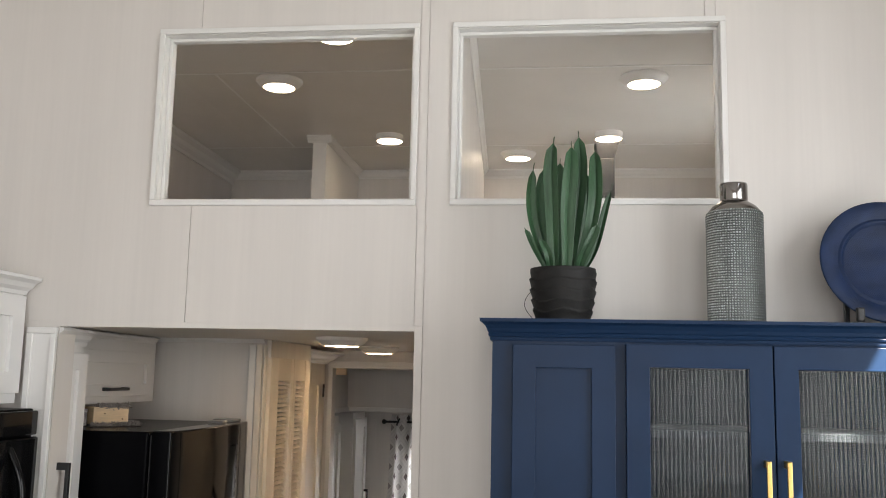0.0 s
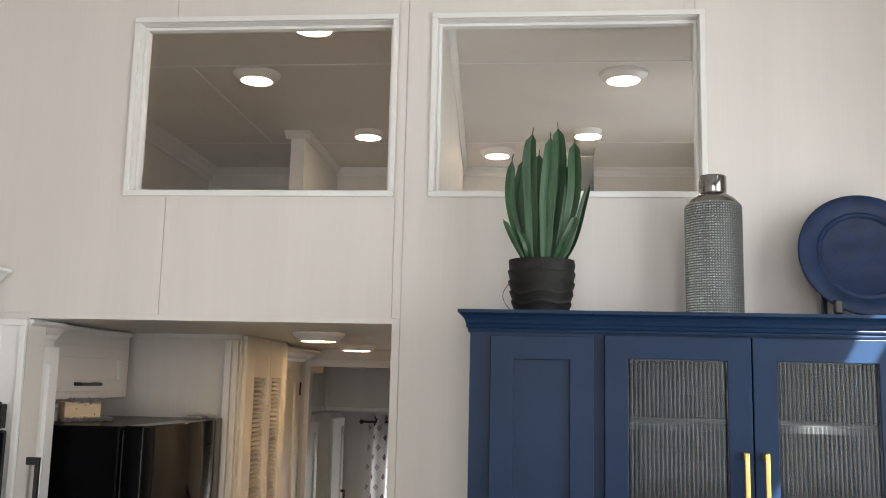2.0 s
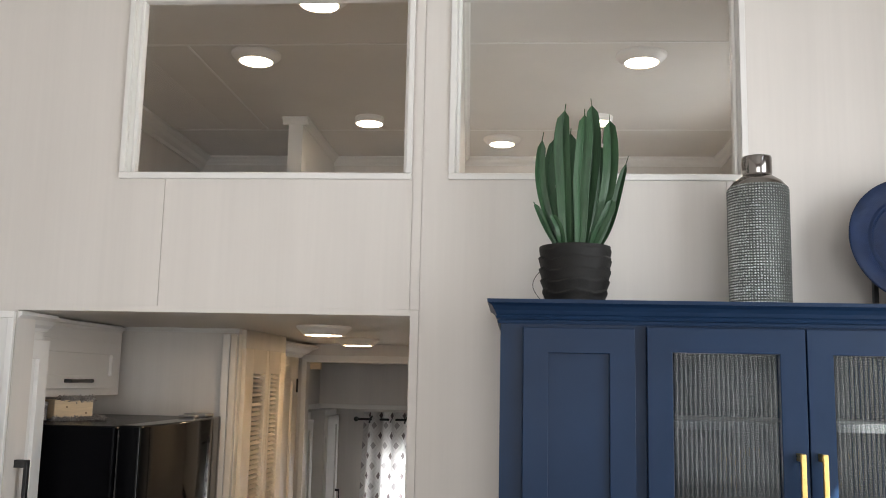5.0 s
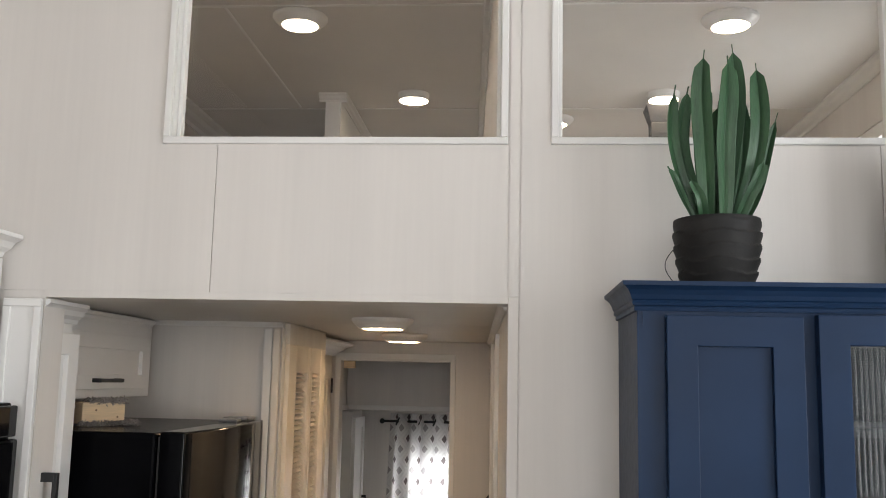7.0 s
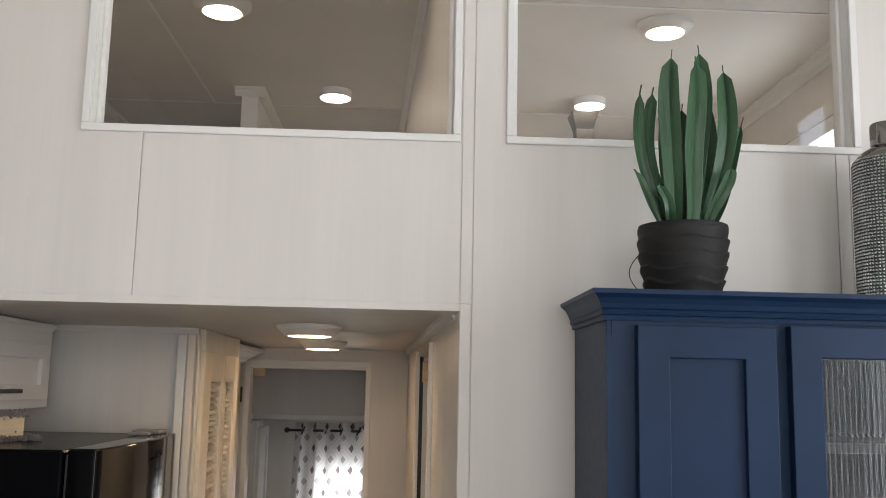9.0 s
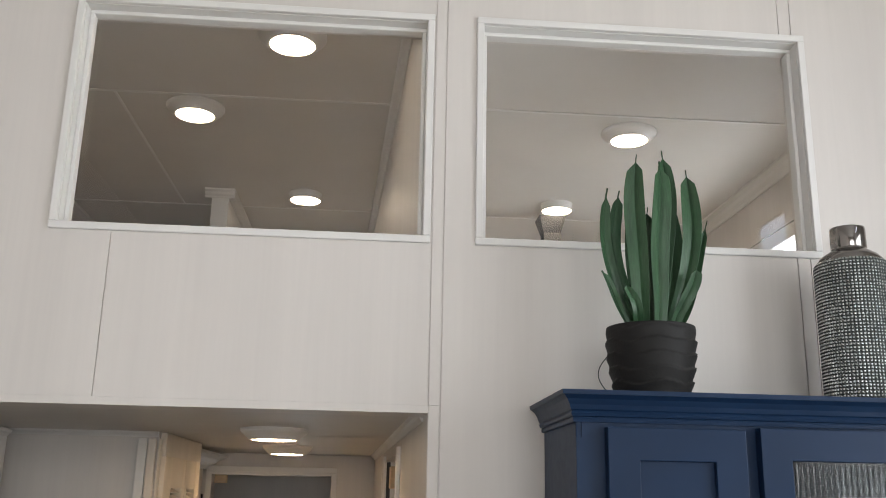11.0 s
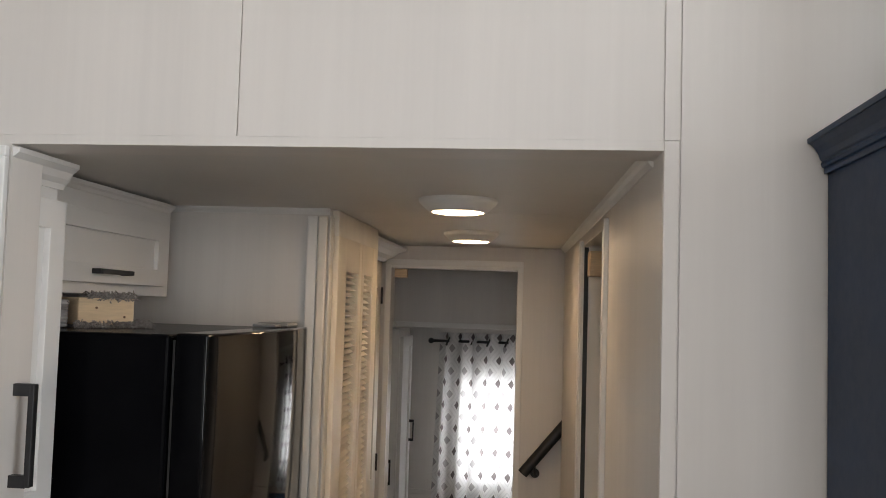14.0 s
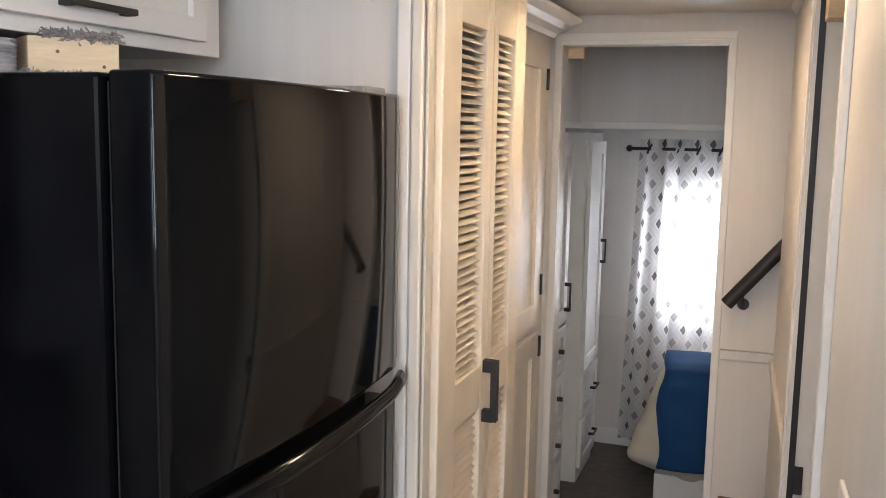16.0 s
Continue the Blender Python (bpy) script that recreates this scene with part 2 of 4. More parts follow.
def mesh_object(name, bm, mat, smooth=False):
    me = bpy.data.meshes.new(name)
    bm.normal_update()
    bm.to_mesh(me)
    bm.free()
    me.materials.append(mat)
    if smooth:
        me.shade_smooth()
    return new(name, me)


def part(name, bm, mat, parent, label="", smooth=False):
    ob = mesh_object(name, bm, mat, smooth)
    ob.parent = parent
    if label:
        ob["label"] = label
    return ob


def thing(name, label, category, at=(0, 0, 0), group="", kind=""):
    ob = new(name)
    ob.location = at
    ob.empty_display_size = 0.05
    return tagged(ob, label, category, group, kind)


def structure(name, boxes, mat, label, category="", bevel=0.0):
    bm = bmesh.new()
    for b in boxes:
        box(bm, *b, bevel=bevel)
    return tagged(mesh_object(name, bm, mat), label, category or name.split("_")[0], kind="structure")


def box_part(name, b, mat, parent, bevel=0.0, label=""):
    bm = bmesh.new()
    box(bm, *b, bevel=bevel)
    return part(name, bm, mat, parent, label)


def frame_part(name, parent, mat, x0, x1, z0, z1, y0, y1, w, bevel=0.002, axis="y", label=""):
    """A four-sided frame in an upright plane: y0..y1 its depth; axis x swaps x and y."""
    bm = bmesh.new()
    for a, b, c, d in ((x0, x1, z1 - w, z1), (x0, x1, z0, z0 + w), (x0, x0 + w, z0 + w, z1 - w), (x1 - w, x1, z0 + w, z1 - w)):
        if axis == "y":
            box(bm, a, b, y0, y1, c, d, bevel)
        else:
            box(bm, y0, y1, a, b, c, d, bevel)
    return part(name, bm, mat, parent, label)


CROWN = [(0, 0), (0.006, 0), (0.010, 0.012), (0.022, 0.022), (0.030, 0.036), (0.045, 0.046), (0.045, 0.056), (0, 0.056)]
SMALL_CROWN = [(0, 0), (0.004, 0), (0.010, 0.010), (0.018, 0.016), (0.022, 0.026), (0, 0.026)]

# ---- the large structure ----
HALL_Z, HEAD, TOP_Z, LOFT_Z = 2.028, 2.016, 3.30, 3.02
X_L, X_R = -1.68, 1.40

structure("floor", [(-2.2, 1.5, -2.7, 4.82, -0.06, 0.0)], FLOOR, "brown wood-look vinyl plank floor of living room and hall")
structure("floor_bedroom", [(-2.2, 1.5, 4.82, 6.9, -0.06, 0.0)], CARPET, "dark brown carpet on the bedroom floor", "floor")
structure("ceiling", [(-2.2, 1.42, -2.7, 2.49, TOP_Z, TOP_Z + 0.05)], CEIL, "pale ceiling panels above the tall living room")
structure("ceiling_hall", [(X_L, 1.4, 2.49, 3.418, HALL_Z, HALL_Z + 0.03), (X_L, 1.4, 3.421, 4.73, HALL_Z, HALL_Z + 0.03)], CEIL,
          "low beige panelled ceiling over the hall", "ceiling")
structure("ceiling_bedroom", [(X_L, 1.4, 4.82, 6.7, 2.06, 2.09)], CEIL, "low ceiling of the bedroom", "ceiling")
# out of view; its pale colour serves as a light reflector
structure("floor_loft", [(X_L, 1.4, 2.49, 5.1, 2.06, 2.12)], LOFT_BOUNCE, "unseen loft floor above the hall, made pale beige to bounce light", "floor")
structure("ceiling_loft", [(X_L, X_R, 2.49, 5.1, LOFT_Z, LOFT_Z + 0.05)], CEIL, "white panelled loft ceiling", "ceiling")
for seam in (3.23, 4.34):
    structure("trim_ceiling_batten", [(X_L, X_R, seam - 0.006, seam + 0.006, LOFT_Z - 0.003, LOFT_Z)], WHITE, "thin white batten over a ceiling seam", "trim", 0.001)

structure("trim_ceiling_batten", [(-1.172, -1.164, 3.24, 4.33, LOFT_Z - 0.003, LOFT_Z)], WHITE, "thin white batten over a ceiling seam", "trim", 0.001)

# the tall wall with two windows into the loft and the opening to the hall
WZ0, WZ1 = 2.352, 2.860
WL = (-1.006, -0.262)
WR = (-0.171, 0.552)
OP = (-1.245, -0.2575)
IN = 0.009
structure("wall_north", [
    (-2.2, OP[0], 2.40, 2.49, 0, HEAD), (OP[1], X_R, 2.40, 2.49, 0, HEAD), (-2.2, X_R, 2.40, 2.49, HEAD, WZ0 + IN),
    (-2.2, WL[0] + IN, 2.40, 2.49, WZ0 + IN, WZ1 - IN), (WL[1] - IN, WR[0] + IN, 2.40, 2.49, WZ0 + IN, WZ1 - IN), (WR[1] - IN, X_R, 2.40, 2.49, WZ0 + IN, WZ1 - IN),
    (-2.2, X_R, 2.40, 2.49, WZ1 - IN, TOP_Z)], PANEL, "tall off-white panelled wall with two interior loft windows", "wall")
wall_n = bpy.data.objects["wall_north"]
S = 0.0012
for boxes in (
        [(-2.2, -0.886 - S, HEAD + 0.015, WZ0), (-2.2, WL[0], WZ0, WZ1), (-2.2, -0.886 - S, WZ1, TOP_Z)],
        [(-0.886 + S, -0.2585 - S, HEAD + 0.015, WZ0), (-0.886 + S, -0.2585 - S, WZ1, TOP_Z)],
        [(-0.2585 + S, -0.235 - S, HEAD + 0.015, TOP_Z)],
        [(-0.235 + S, 0.498, HEAD + 0.015, WZ0), (-0.235 + S, WR[0], WZ0, WZ1), (-0.235 + S, 0.498, WZ1, TOP_Z), (-0.2338, 0.498, 0, HEAD + 0.0155)],
        [(0.498 + 2 * S, 0.526, 0, WZ0), (0.498 + 2 * S, 0.526, WZ1, TOP_Z)],
        [(0.526 + 2 * S, X_R, 0, WZ0), (WR[1], X_R, WZ0, WZ1), (0.526 + 2 * S, X_R, WZ1, TOP_Z)]):
    bm = bmesh.new()
    for x0, x1, z0, z1 in boxes:
        if x0 < -0.2 and z1 < WZ0 - 0.001 and x1 > 0:
            z1 = HEAD + 0.015
        box(bm, x0, x1, 2.3965, 2.40, z0, z1)
    part("wall_panel", bm, PANEL, wall_n)
# casing round the hall opening
casing = thing("trim_hall_opening", "white painted casing round the hall opening", "trim", kind="structure")
box_part("head_strip", (OP[0], OP[1], 2.3965, 2.4, HEAD, HEAD + 0.0148), PANEL, casing)
box_part("side_casing", (OP[1], -0.2362, 2.3955, 2.4, 0, HEAD + 0.0140), PANEL, casing, 0.001)

# other walls of the living room
structure("wall_west", [(X_L - 0.08, X_L, -2.7, 6.8, 0, TOP_Z)], PANEL, "off-white panelled outer wall behind the kitchen cabinets", "wall")
# slit at z 2.955 to 3.100 is added to cast the hutch's sun band
structure("wall_east", [(X_R, X_R + 0.08, -2.7, -0.25, 0, TOP_Z), (X_R, X_R + 0.08, 1.95, 5.1, 0, 2.12), (X_R, X_R + 0.08, 1.95, 3.2, 2.12, TOP_Z),
                        (X_R, X_R + 0.08, -0.25, 1.95, 0, 1.25), (X_R, X_R + 0.08, -0.25, 1.95, 2.78, 2.80), (X_R, X_R + 0.02, -0.25, 1.95, 2.80, 2.955), (X_R, X_R + 0.02, -0.25, 0.30, 2.955, 3.100), (X_R, X_R + 0.02, 1.27, 1.95, 2.955, 3.100), (X_R, X_R + 0.02, -0.25, 1.95, 3.100, TOP_Z), (X_R, X_R + 0.08, 3.2, 6.7, 2.12, TOP_Z),
                        (X_R, X_R + 0.08, 5.1, 6.7, 0, 2.12)], PANEL, "off-white panelled outer wall with a tall window and an added sun slit", "wall")
structure("wall_south", [(-2.2, -1.35, -2.78, -2.7, 0, TOP_Z), (0.95, 1.48, -2.78, -2.7, 0, TOP_Z), (-1.35, 0.95, -2.78, -2.7, 0, 0.9),
                         (-1.35, 0.95, -2.78, -2.7, 2.6, TOP_Z)], PANEL, "off-white panelled end wall with a wide window", "wall")


def room_window(name, x0, x1, z0, z1, y0, y1, axis, label):
    w = thing(name, label, "window", kind="structure")
    frame_part("window_frame", w, WHITE, x0, x1, z0, z1, y0, y1, 0.05, 0.004, axis)
    mid = (x0 + x1) / 2
    b = (mid - 0.02, mid + 0.02, y0, y1, z0 + 0.05, z1 - 0.05)
    box_part("mullion", b if axis == "y" else (b[2], b[3], b[0], b[1], b[4], b[5]), WHITE, w, 0.003)
    return w


side_window = room_window("window_1", -0.25, 1.95, 1.25, 2.78, X_R + 0.01, X_R + 0.06, "x", "tall white-framed living room window closed by an added sun-blocking sheet")
# unseen sheet, added to keep direct sun out of the lower opening
box_part("sun_blocker", (X_R + 0.062, X_R + 0.066, -0.24, 1.94, 1.26, 2.77), WHITE, side_window, 0, "unseen white sheet added to block the sun")
rear_window = room_window("window_2", -1.35, 0.95, 0.9, 2.6, -2.76, -2.71, "y", "wide white-framed window in the end wall closed by an added sun-blocking sheet")
# the same added sun block for the rear opening
box_part("sun_blocker", (-1.34, 0.94, -2.768, -2.764, 0.91, 2.59), WHITE, rear_window, 0, "unseen white sheet added to block the sun")


# ---- windows into the loft ----
def loft_window(name, x0, x1, label):
    w = thing(name, label, "window", kind="structure")
    frame_part("casing", w, WHITE, x0, x1, WZ0, WZ1, 2.388, 2.3995, 0.015, 0.002)
    frame_part("jamb", w, WHITE, x0 + 0.0092, x1 - 0.0092, WZ0 + 0.0092, WZ1 - 0.0092, 2.400, 2.470, 0.0065, 0.001)
    frame_part("stop", w, WHITE, x0 + 0.0158, x1 - 0.0158, WZ0 + 0.0158, WZ1 - 0.0158, 2.425, 2.449, 0.009, 0.002)
    bm = bmesh.new()
    box(bm, x0 + 0.016, x1 - 0.016, 2.452, 2.456, WZ0 + 0.016, WZ1 - 0.016)
    g = part("pane", bm, GLASS, w)
    g.visible_shadow = False
    return w


loft_window("window_3", *WL, "white-framed fixed interior window into the dim loft room")
loft_window("window_4", *WR, "white-framed fixed interior window into the brighter loft room")

# ---- the loft ----
FAR = 4.88
structure("wall_loft_north", [(X_L, X_R, FAR, FAR + 0.06, 2.12, LOFT_Z)], PANEL, "off-white loft end wall", "wall")
structure("wall_loft_partition", [(-0.285, -0.155, 2.49, FAR - 0.005, 2.12, LOFT_Z)], PANEL, "off-white partition between the two loft rooms", "wall")
structure("wall_loft_stub", [(-1.022, -0.957, 4.14, FAR, 2.12, LOFT_Z)], WHITE, "short white partition end in the loft", "wall")
structure("wall_loft_east", [(1.05, 1.10, 2.49, 3.30, 2.12, LOFT_Z), (1.05, 1.10, 4.20, FAR, 2.12, LOFT_Z), (1.05, 1.10, 3.30, 4.20, 2.12, 2.30),
                             (1.05, 1.10, 3.30, 4.20, 2.80, LOFT_Z)], PANEL, "off-white loft side wall with a low window", "wall")
room_window("window_5", 3.30, 4.20, 2.30, 2.80, 1.055, 1.095, "x", "small white-framed low loft window")


def crown_run(name, a, b, out, z, label, profile=SMALL_CROWN, k=1.0):
    bm = bmesh.new()
    sweep(bm, [(p * k, q * k) for p, q in profile], (*a, z - profile[-1][1] * k), (*b, z - profile[-1][1] * k), out)
    return tagged(mesh_object(name, bm, WHITE), label, "trim", kind="structure")


L1 = "narrow white crown moulding at the ceiling"
crown_run("trim_loft", (X_L, 2.49), (X_L, FAR), (1, 0, 0), LOFT_Z, L1, CROWN, 1.3)
side_crowns = [crown_run("trim_loft", (-0.285, 2.49), (-0.285, FAR - 0.005), (-1, 0, 0), LOFT_Z, L1, k=1.1),
               crown_run("trim_loft", (-0.155, 2.49), (-0.155, FAR - 0.005), (1, 0, 0), LOFT_Z, L1, k=1.1)]
SKEW = Matrix.Translation((-0.22, 2.49, 0)) @ pose(0, 0, 0, 0, 0, 2.6) @ Matrix.Translation((0.22, -2.49, 0))
for ob in (bpy.data.objects["wall_loft_partition"], *side_crowns):
    ob.matrix_basis = SKEW @ ob.matrix_basis
crown_run("trim_loft", (-0.957, 4.14), (-0.957, FAR), (1, 0, 0), LOFT_Z, L1, CROWN, 0.6)
crown_run("trim_loft", (-1.048, 4.14), (-0.931, 4.14), (0, -1, 0), LOFT_Z, L1, CROWN, 0.6)
crown_run("trim_loft", (1.05, 2.49), (1.05, FAR), (-1, 0, 0), LOFT_Z, L1, CROWN, 0.9)
crown_run("trim_loft", (X_L, FAR), (X_R, FAR), (0, -1, 0), LOFT_Z, L1, CROWN, 0.8)


def dark_post():
    p = thing("loft_post", "dark grey square post with a flared cap in the loft", "post", (0.352, 4.24, 2.12))
    box_part("shaft", (-0.036, 0.036, -0.036, 0.036, 0, 0.80), POST, p, 0.003)
    bm = bmesh.new()
    bmesh.ops.create_cone(bm, cap_ends=True, segments=4, radius1=0.050, radius2=0.078, depth=0.07, matrix=pose(0, 0, 0.835, 0, 0, 45))
    part("cap", bm, POST, p)
    return p


POST = material("dark_grey_post_paint", (0.018, 0.017, 0.017), 0.5, scale=9, amount=0.12)
dark_post()


def downlight(name, x, y, z, lens, label, category="ceiling light", r=0.089, slim=False):
    d = thing(name, label, category, (x, y, z), "recessed disc lights")
    bm = bmesh.new()
    rim = r * 0.72 if slim else r
    lathe(bm, [(rim, 0), (rim, -0.006), (rim * 0.98 if slim else r * 0.96, -0.012), (r * (0.69 if slim else 0.72), -0.030), (r * 0.66, -0.030), (r * 0.655, -0.026)], 56)
    part("flange", bm, WHITE, d, smooth=False)
    bm = bmesh.new()
    lathe(bm, [(r * 0.65, -0.022), (r * 0.645, -0.0285), (r * 0.55, -0.031), (r * 0.2, -0.032)], 48)
    part("diffuser", bm, lens, d, "glowing warm white diffuser")
    return d


for x, y in ((-0.945, 3.325), (0.438, 3.358), (-0.067, 4.500), (-0.607, 2.825)):
    downlight("ceiling_light", x, y, LOFT_Z, LOFT_LENS, "round white disc light glowing on the loft ceiling")
for x, y in ((-0.656, 4.140), (0.357, 4.135)):
    downlight("ceiling_light", x, y, LOFT_Z, LOFT_LENS, "small round light with a slim rim glowing on the loft ceiling", slim=True)
for x, y in ((-0.618, 3.130), (-0.656, 4.030)):
    downlight("ceiling_light", x, y, HALL_Z, LENS, "round white disc light glowing warm on the hall ceiling")

# ---- the hall ----
END = 4.75
structure("wall_hall_left", [(X_L, -0.968, 3.375, 3.400, 0, HALL_Z)], HALL_PANEL, "grey-white panel beside the refrigerator", "wall")
BD = (-1.030, -0.521, 1.950)
structure("wall_hall_end", [(X_L, BD[0], END, END + 0.07, 0, 2.06), (BD[1], X_R, END, END + 0.07, 0, 2.06), (BD[0], BD[1], END, END + 0.07, BD[2], 2.06)],
          HALL_PANEL, "grey-white panelled wall with the bedroom doorway", "wall")
wall_e = bpy.data.objects["wall_hall_end"]
box_part("wall_panel", (BD[1] + 0.024, -0.325, END - 0.004, END, 1.000, HALL_Z - 0.006), HALL_PANEL, wall_e)
box_part("wall_panel", (BD[1] + 0.024, -0.325, END - 0.004, END, 0, 0.963), HALL_PANEL, wall_e)
door_trim = thing("trim_bedroom_doorway", "white casing round the open bedroom doorway", "trim", kind="structure")
box_part("head_casing", (BD[0] - 0.024, BD[1] + 0.024, END - 0.012, END, BD[2], BD[2] + 0.024), WHITE, door_trim, 0.002)
box_part("side_casing", (BD[0] - 0.024, BD[0], END - 0.012, END, 0, BD[2]), WHITE, door_trim, 0.002)
box_part("side_casing", (BD[1], BD[1] + 0.024, END - 0.012, END, 0, BD[2]), WHITE, door_trim, 0.002)
box_part("head_jamb", (BD[0] - 0.002, BD[1] + 0.002, END - 0.008, END + 0.075, BD[2] - 0.012, BD[2] + 0.001), WHITE, door_trim, 0.002)
structure("trim_chair_rail", [(BD[1] + 0.0242, -0.325, END - 0.014, END, 0.966, 0.997)], HALL_PANEL, "chair rail strip on the hall end wall", "trim", 0.003)

RX = -0.2580
DO = (3.13, 3.78)
structure("wall_hall_right", [(RX, RX + 0.011, 2.404, 2.49, 0, HALL_Z), (RX, RX + 0.07, 2.49, DO[0], 0, HALL_Z), (RX, RX + 0.07, DO[0], DO[1], 1.975, HALL_Z), (RX, RX + 0.07, DO[1], 4.66, 0, HALL_Z)],
          HALL_PANEL, "grey-white panelled hall wall with a bathroom doorway", "wall")
bath = thing("trim_bathroom_doorway", "white casing round the bathroom doorway", "trim", kind="structure")
box_part("side_casing", (RX - 0.012, RX, DO[0] - 0.028, DO[0], 0, 1.99), WHITE, bath, 0.002)
box_part("side_casing", (RX - 0.012, RX, DO[1] - 0.002, DO[1] + 0.036, 0, 1.99), WHITE, bath, 0.002)
box_part("side_jamb", (RX - 0.008, RX + 0.10, DO[1] - 0.018, DO[1] - 0.003, 0, 1.97), WHITE, bath, 0.002)
# black strip stands in for the shade in the gap beside the jamb
box_part("shadow_strip", (RX + 0.001, RX + 0.0135, DO[1] - 0.0205, DO[1] - 0.0182, 0, 1.97), BLACK, bath)
box_part("strike_plate", (RX + 0.012, RX + 0.030, DO[1] - 0.0245, DO[1] - 0.0208, 0.930, 0.990), BLACK, bath, 0.001, "black strike plate")
box_part("head_block", (RX + 0.010, RX + 0.060, DO[1] - 0.09, DO[1] - 0.022, 1.885, 1.955), PINE, bath, 0.002, "unpainted pine block")
structure("wall_bathroom", [(-0.19, 1.0, 2.49, 2.52, 0, HALL_Z), (-0.19, 1.0, 4.20, 4.24, 0, HALL_Z), (1.0, 1.04, 2.49, 4.24, 0, HALL_Z)], HALL_PANEL,
          "grey-white walls of the small bathroom", "wall")
bath_door = thing("door_1", "plain grey-white bathroom door standing open inward", "door", (RX + 0.08, DO[0] + 0.03, 0.01), kind="structure")
box_part("leaf", (0, 0.52, 0, 0.034, 0, 1.94), HALL_PANEL, bath_door, 0.002)
crown_run("trim_hall", (RX, 2.49), (RX, 4.66), (-1, 0, 0), HALL_Z, "narrow white crown strip along the hall ceiling", k=0.8)
crown_run("trim_hall", (X_L, 3.375), (-0.970, 3.375), (0, -1, 0), HALL_Z, "narrow white crown strip along the hall ceiling", k=0.6)
structure("trim_chair_rail_right", [(RX - 0.012, RX, DO[1] + 0.036, 4.66, 0.966, 0.997)], CREAM, "chair rail strip along the bathroom side of the hall", "trim", 0.003)


def switch_plate():
    s = thing("light_switch", "white plastic rocker switch plate on the hall wall", "switch", (RX, 2.825, 1.235))
    box_part("plate", (-0.006, 0, -0.037, 0.037, -0.058, 0.058), WHITE, s, 0.0025)
    box_part("rocker", (-0.011, -0.006, -0.016, 0.016, -0.033, 0.033), CABINET, s, 0.002)


switch_plate()
# the right hall wall runs a little inward toward its far end
SLANT = Matrix.Translation((RX, 2.404, 0)) @ pose(0, 0, 0, 0, 0, 1.98) @ Matrix.Translation((-RX, -2.404, 0))
for ob in (bpy.data.objects["wall_hall_right"], bath, bath_door, bpy.data.objects["trim_hall"], bpy.data.objects["trim_chair_rail_right"], bpy.data.objects["light_switch"]):
    ob.matrix_basis = SLANT @ ob.matrix_basis
# corner post, casing strips
post = thing("trim_closet_casing", "cream-painted casing strips beside the louvered closet", "trim", kind="structure")
box_part("corner_strip", (-1.026, -0.998, 3.362, 3.3745, 0, HALL_Z - 0.02), WHITE, post, 0.004)
box_part("corner_strip", (-0.9965, -0.972, 3.358, 3.3745, 0, HALL_Z - 0.02), CREAM, post, 0.005)
box_part("casing_strip", (-0.9675, -0.962, 3.362, 3.3985, 0, HALL_Z - 0.02), CREAM, post, 0.002)
box_part("side_strip", (-0.9895, -0.955, 3.983, 4.003, 0, HALL_Z - 0.02), CREAM, post, 0.004)
box_part("head_strip", (-0.9895, -0.951, 3.401, 3.982, 1.960, HALL_Z - 0.001), CREAM, post, 0.003)
structure("wall_closet", [(X_L, -0.985, 3.4005, 3.402, 0, HALL_Z), (X_L, -0.990, 3.983, 4.003, 0, HALL_Z), (-1.4, -1.36, 3.431, 3.983, 0, HALL_Z)], HALL_PANEL, "closet side walls", "wall")


def bar_handle(parent, a, b, out, mat, name="handle", t=0.011, stand=0.030, label=""):
    """A square bar pull between a and b standing off along out."""
    bm = bmesh.new()
    a, b, o = Vector(a), Vector(b), Vector(out)
    d = (b - a).normalized()
    side = d.cross(o)
    m = Matrix((side, d, o)).transposed().to_4x4()
    n = (b - a).length
    box(bm, -t / 2, t / 2, 0, n, stand - t * 0.8, stand, 0.0015, Matrix.Translation(a) @ m)
    for q in (0, n - t * 1.4):
        box(bm, -t / 2 - 0.0005, t / 2 + 0.0005, q - 0.001, q + t * 1.4, 0, stand - t * 0.5, 0.001, Matrix.Translation(a) @ m)
    return part(name, bm, mat, parent, label)


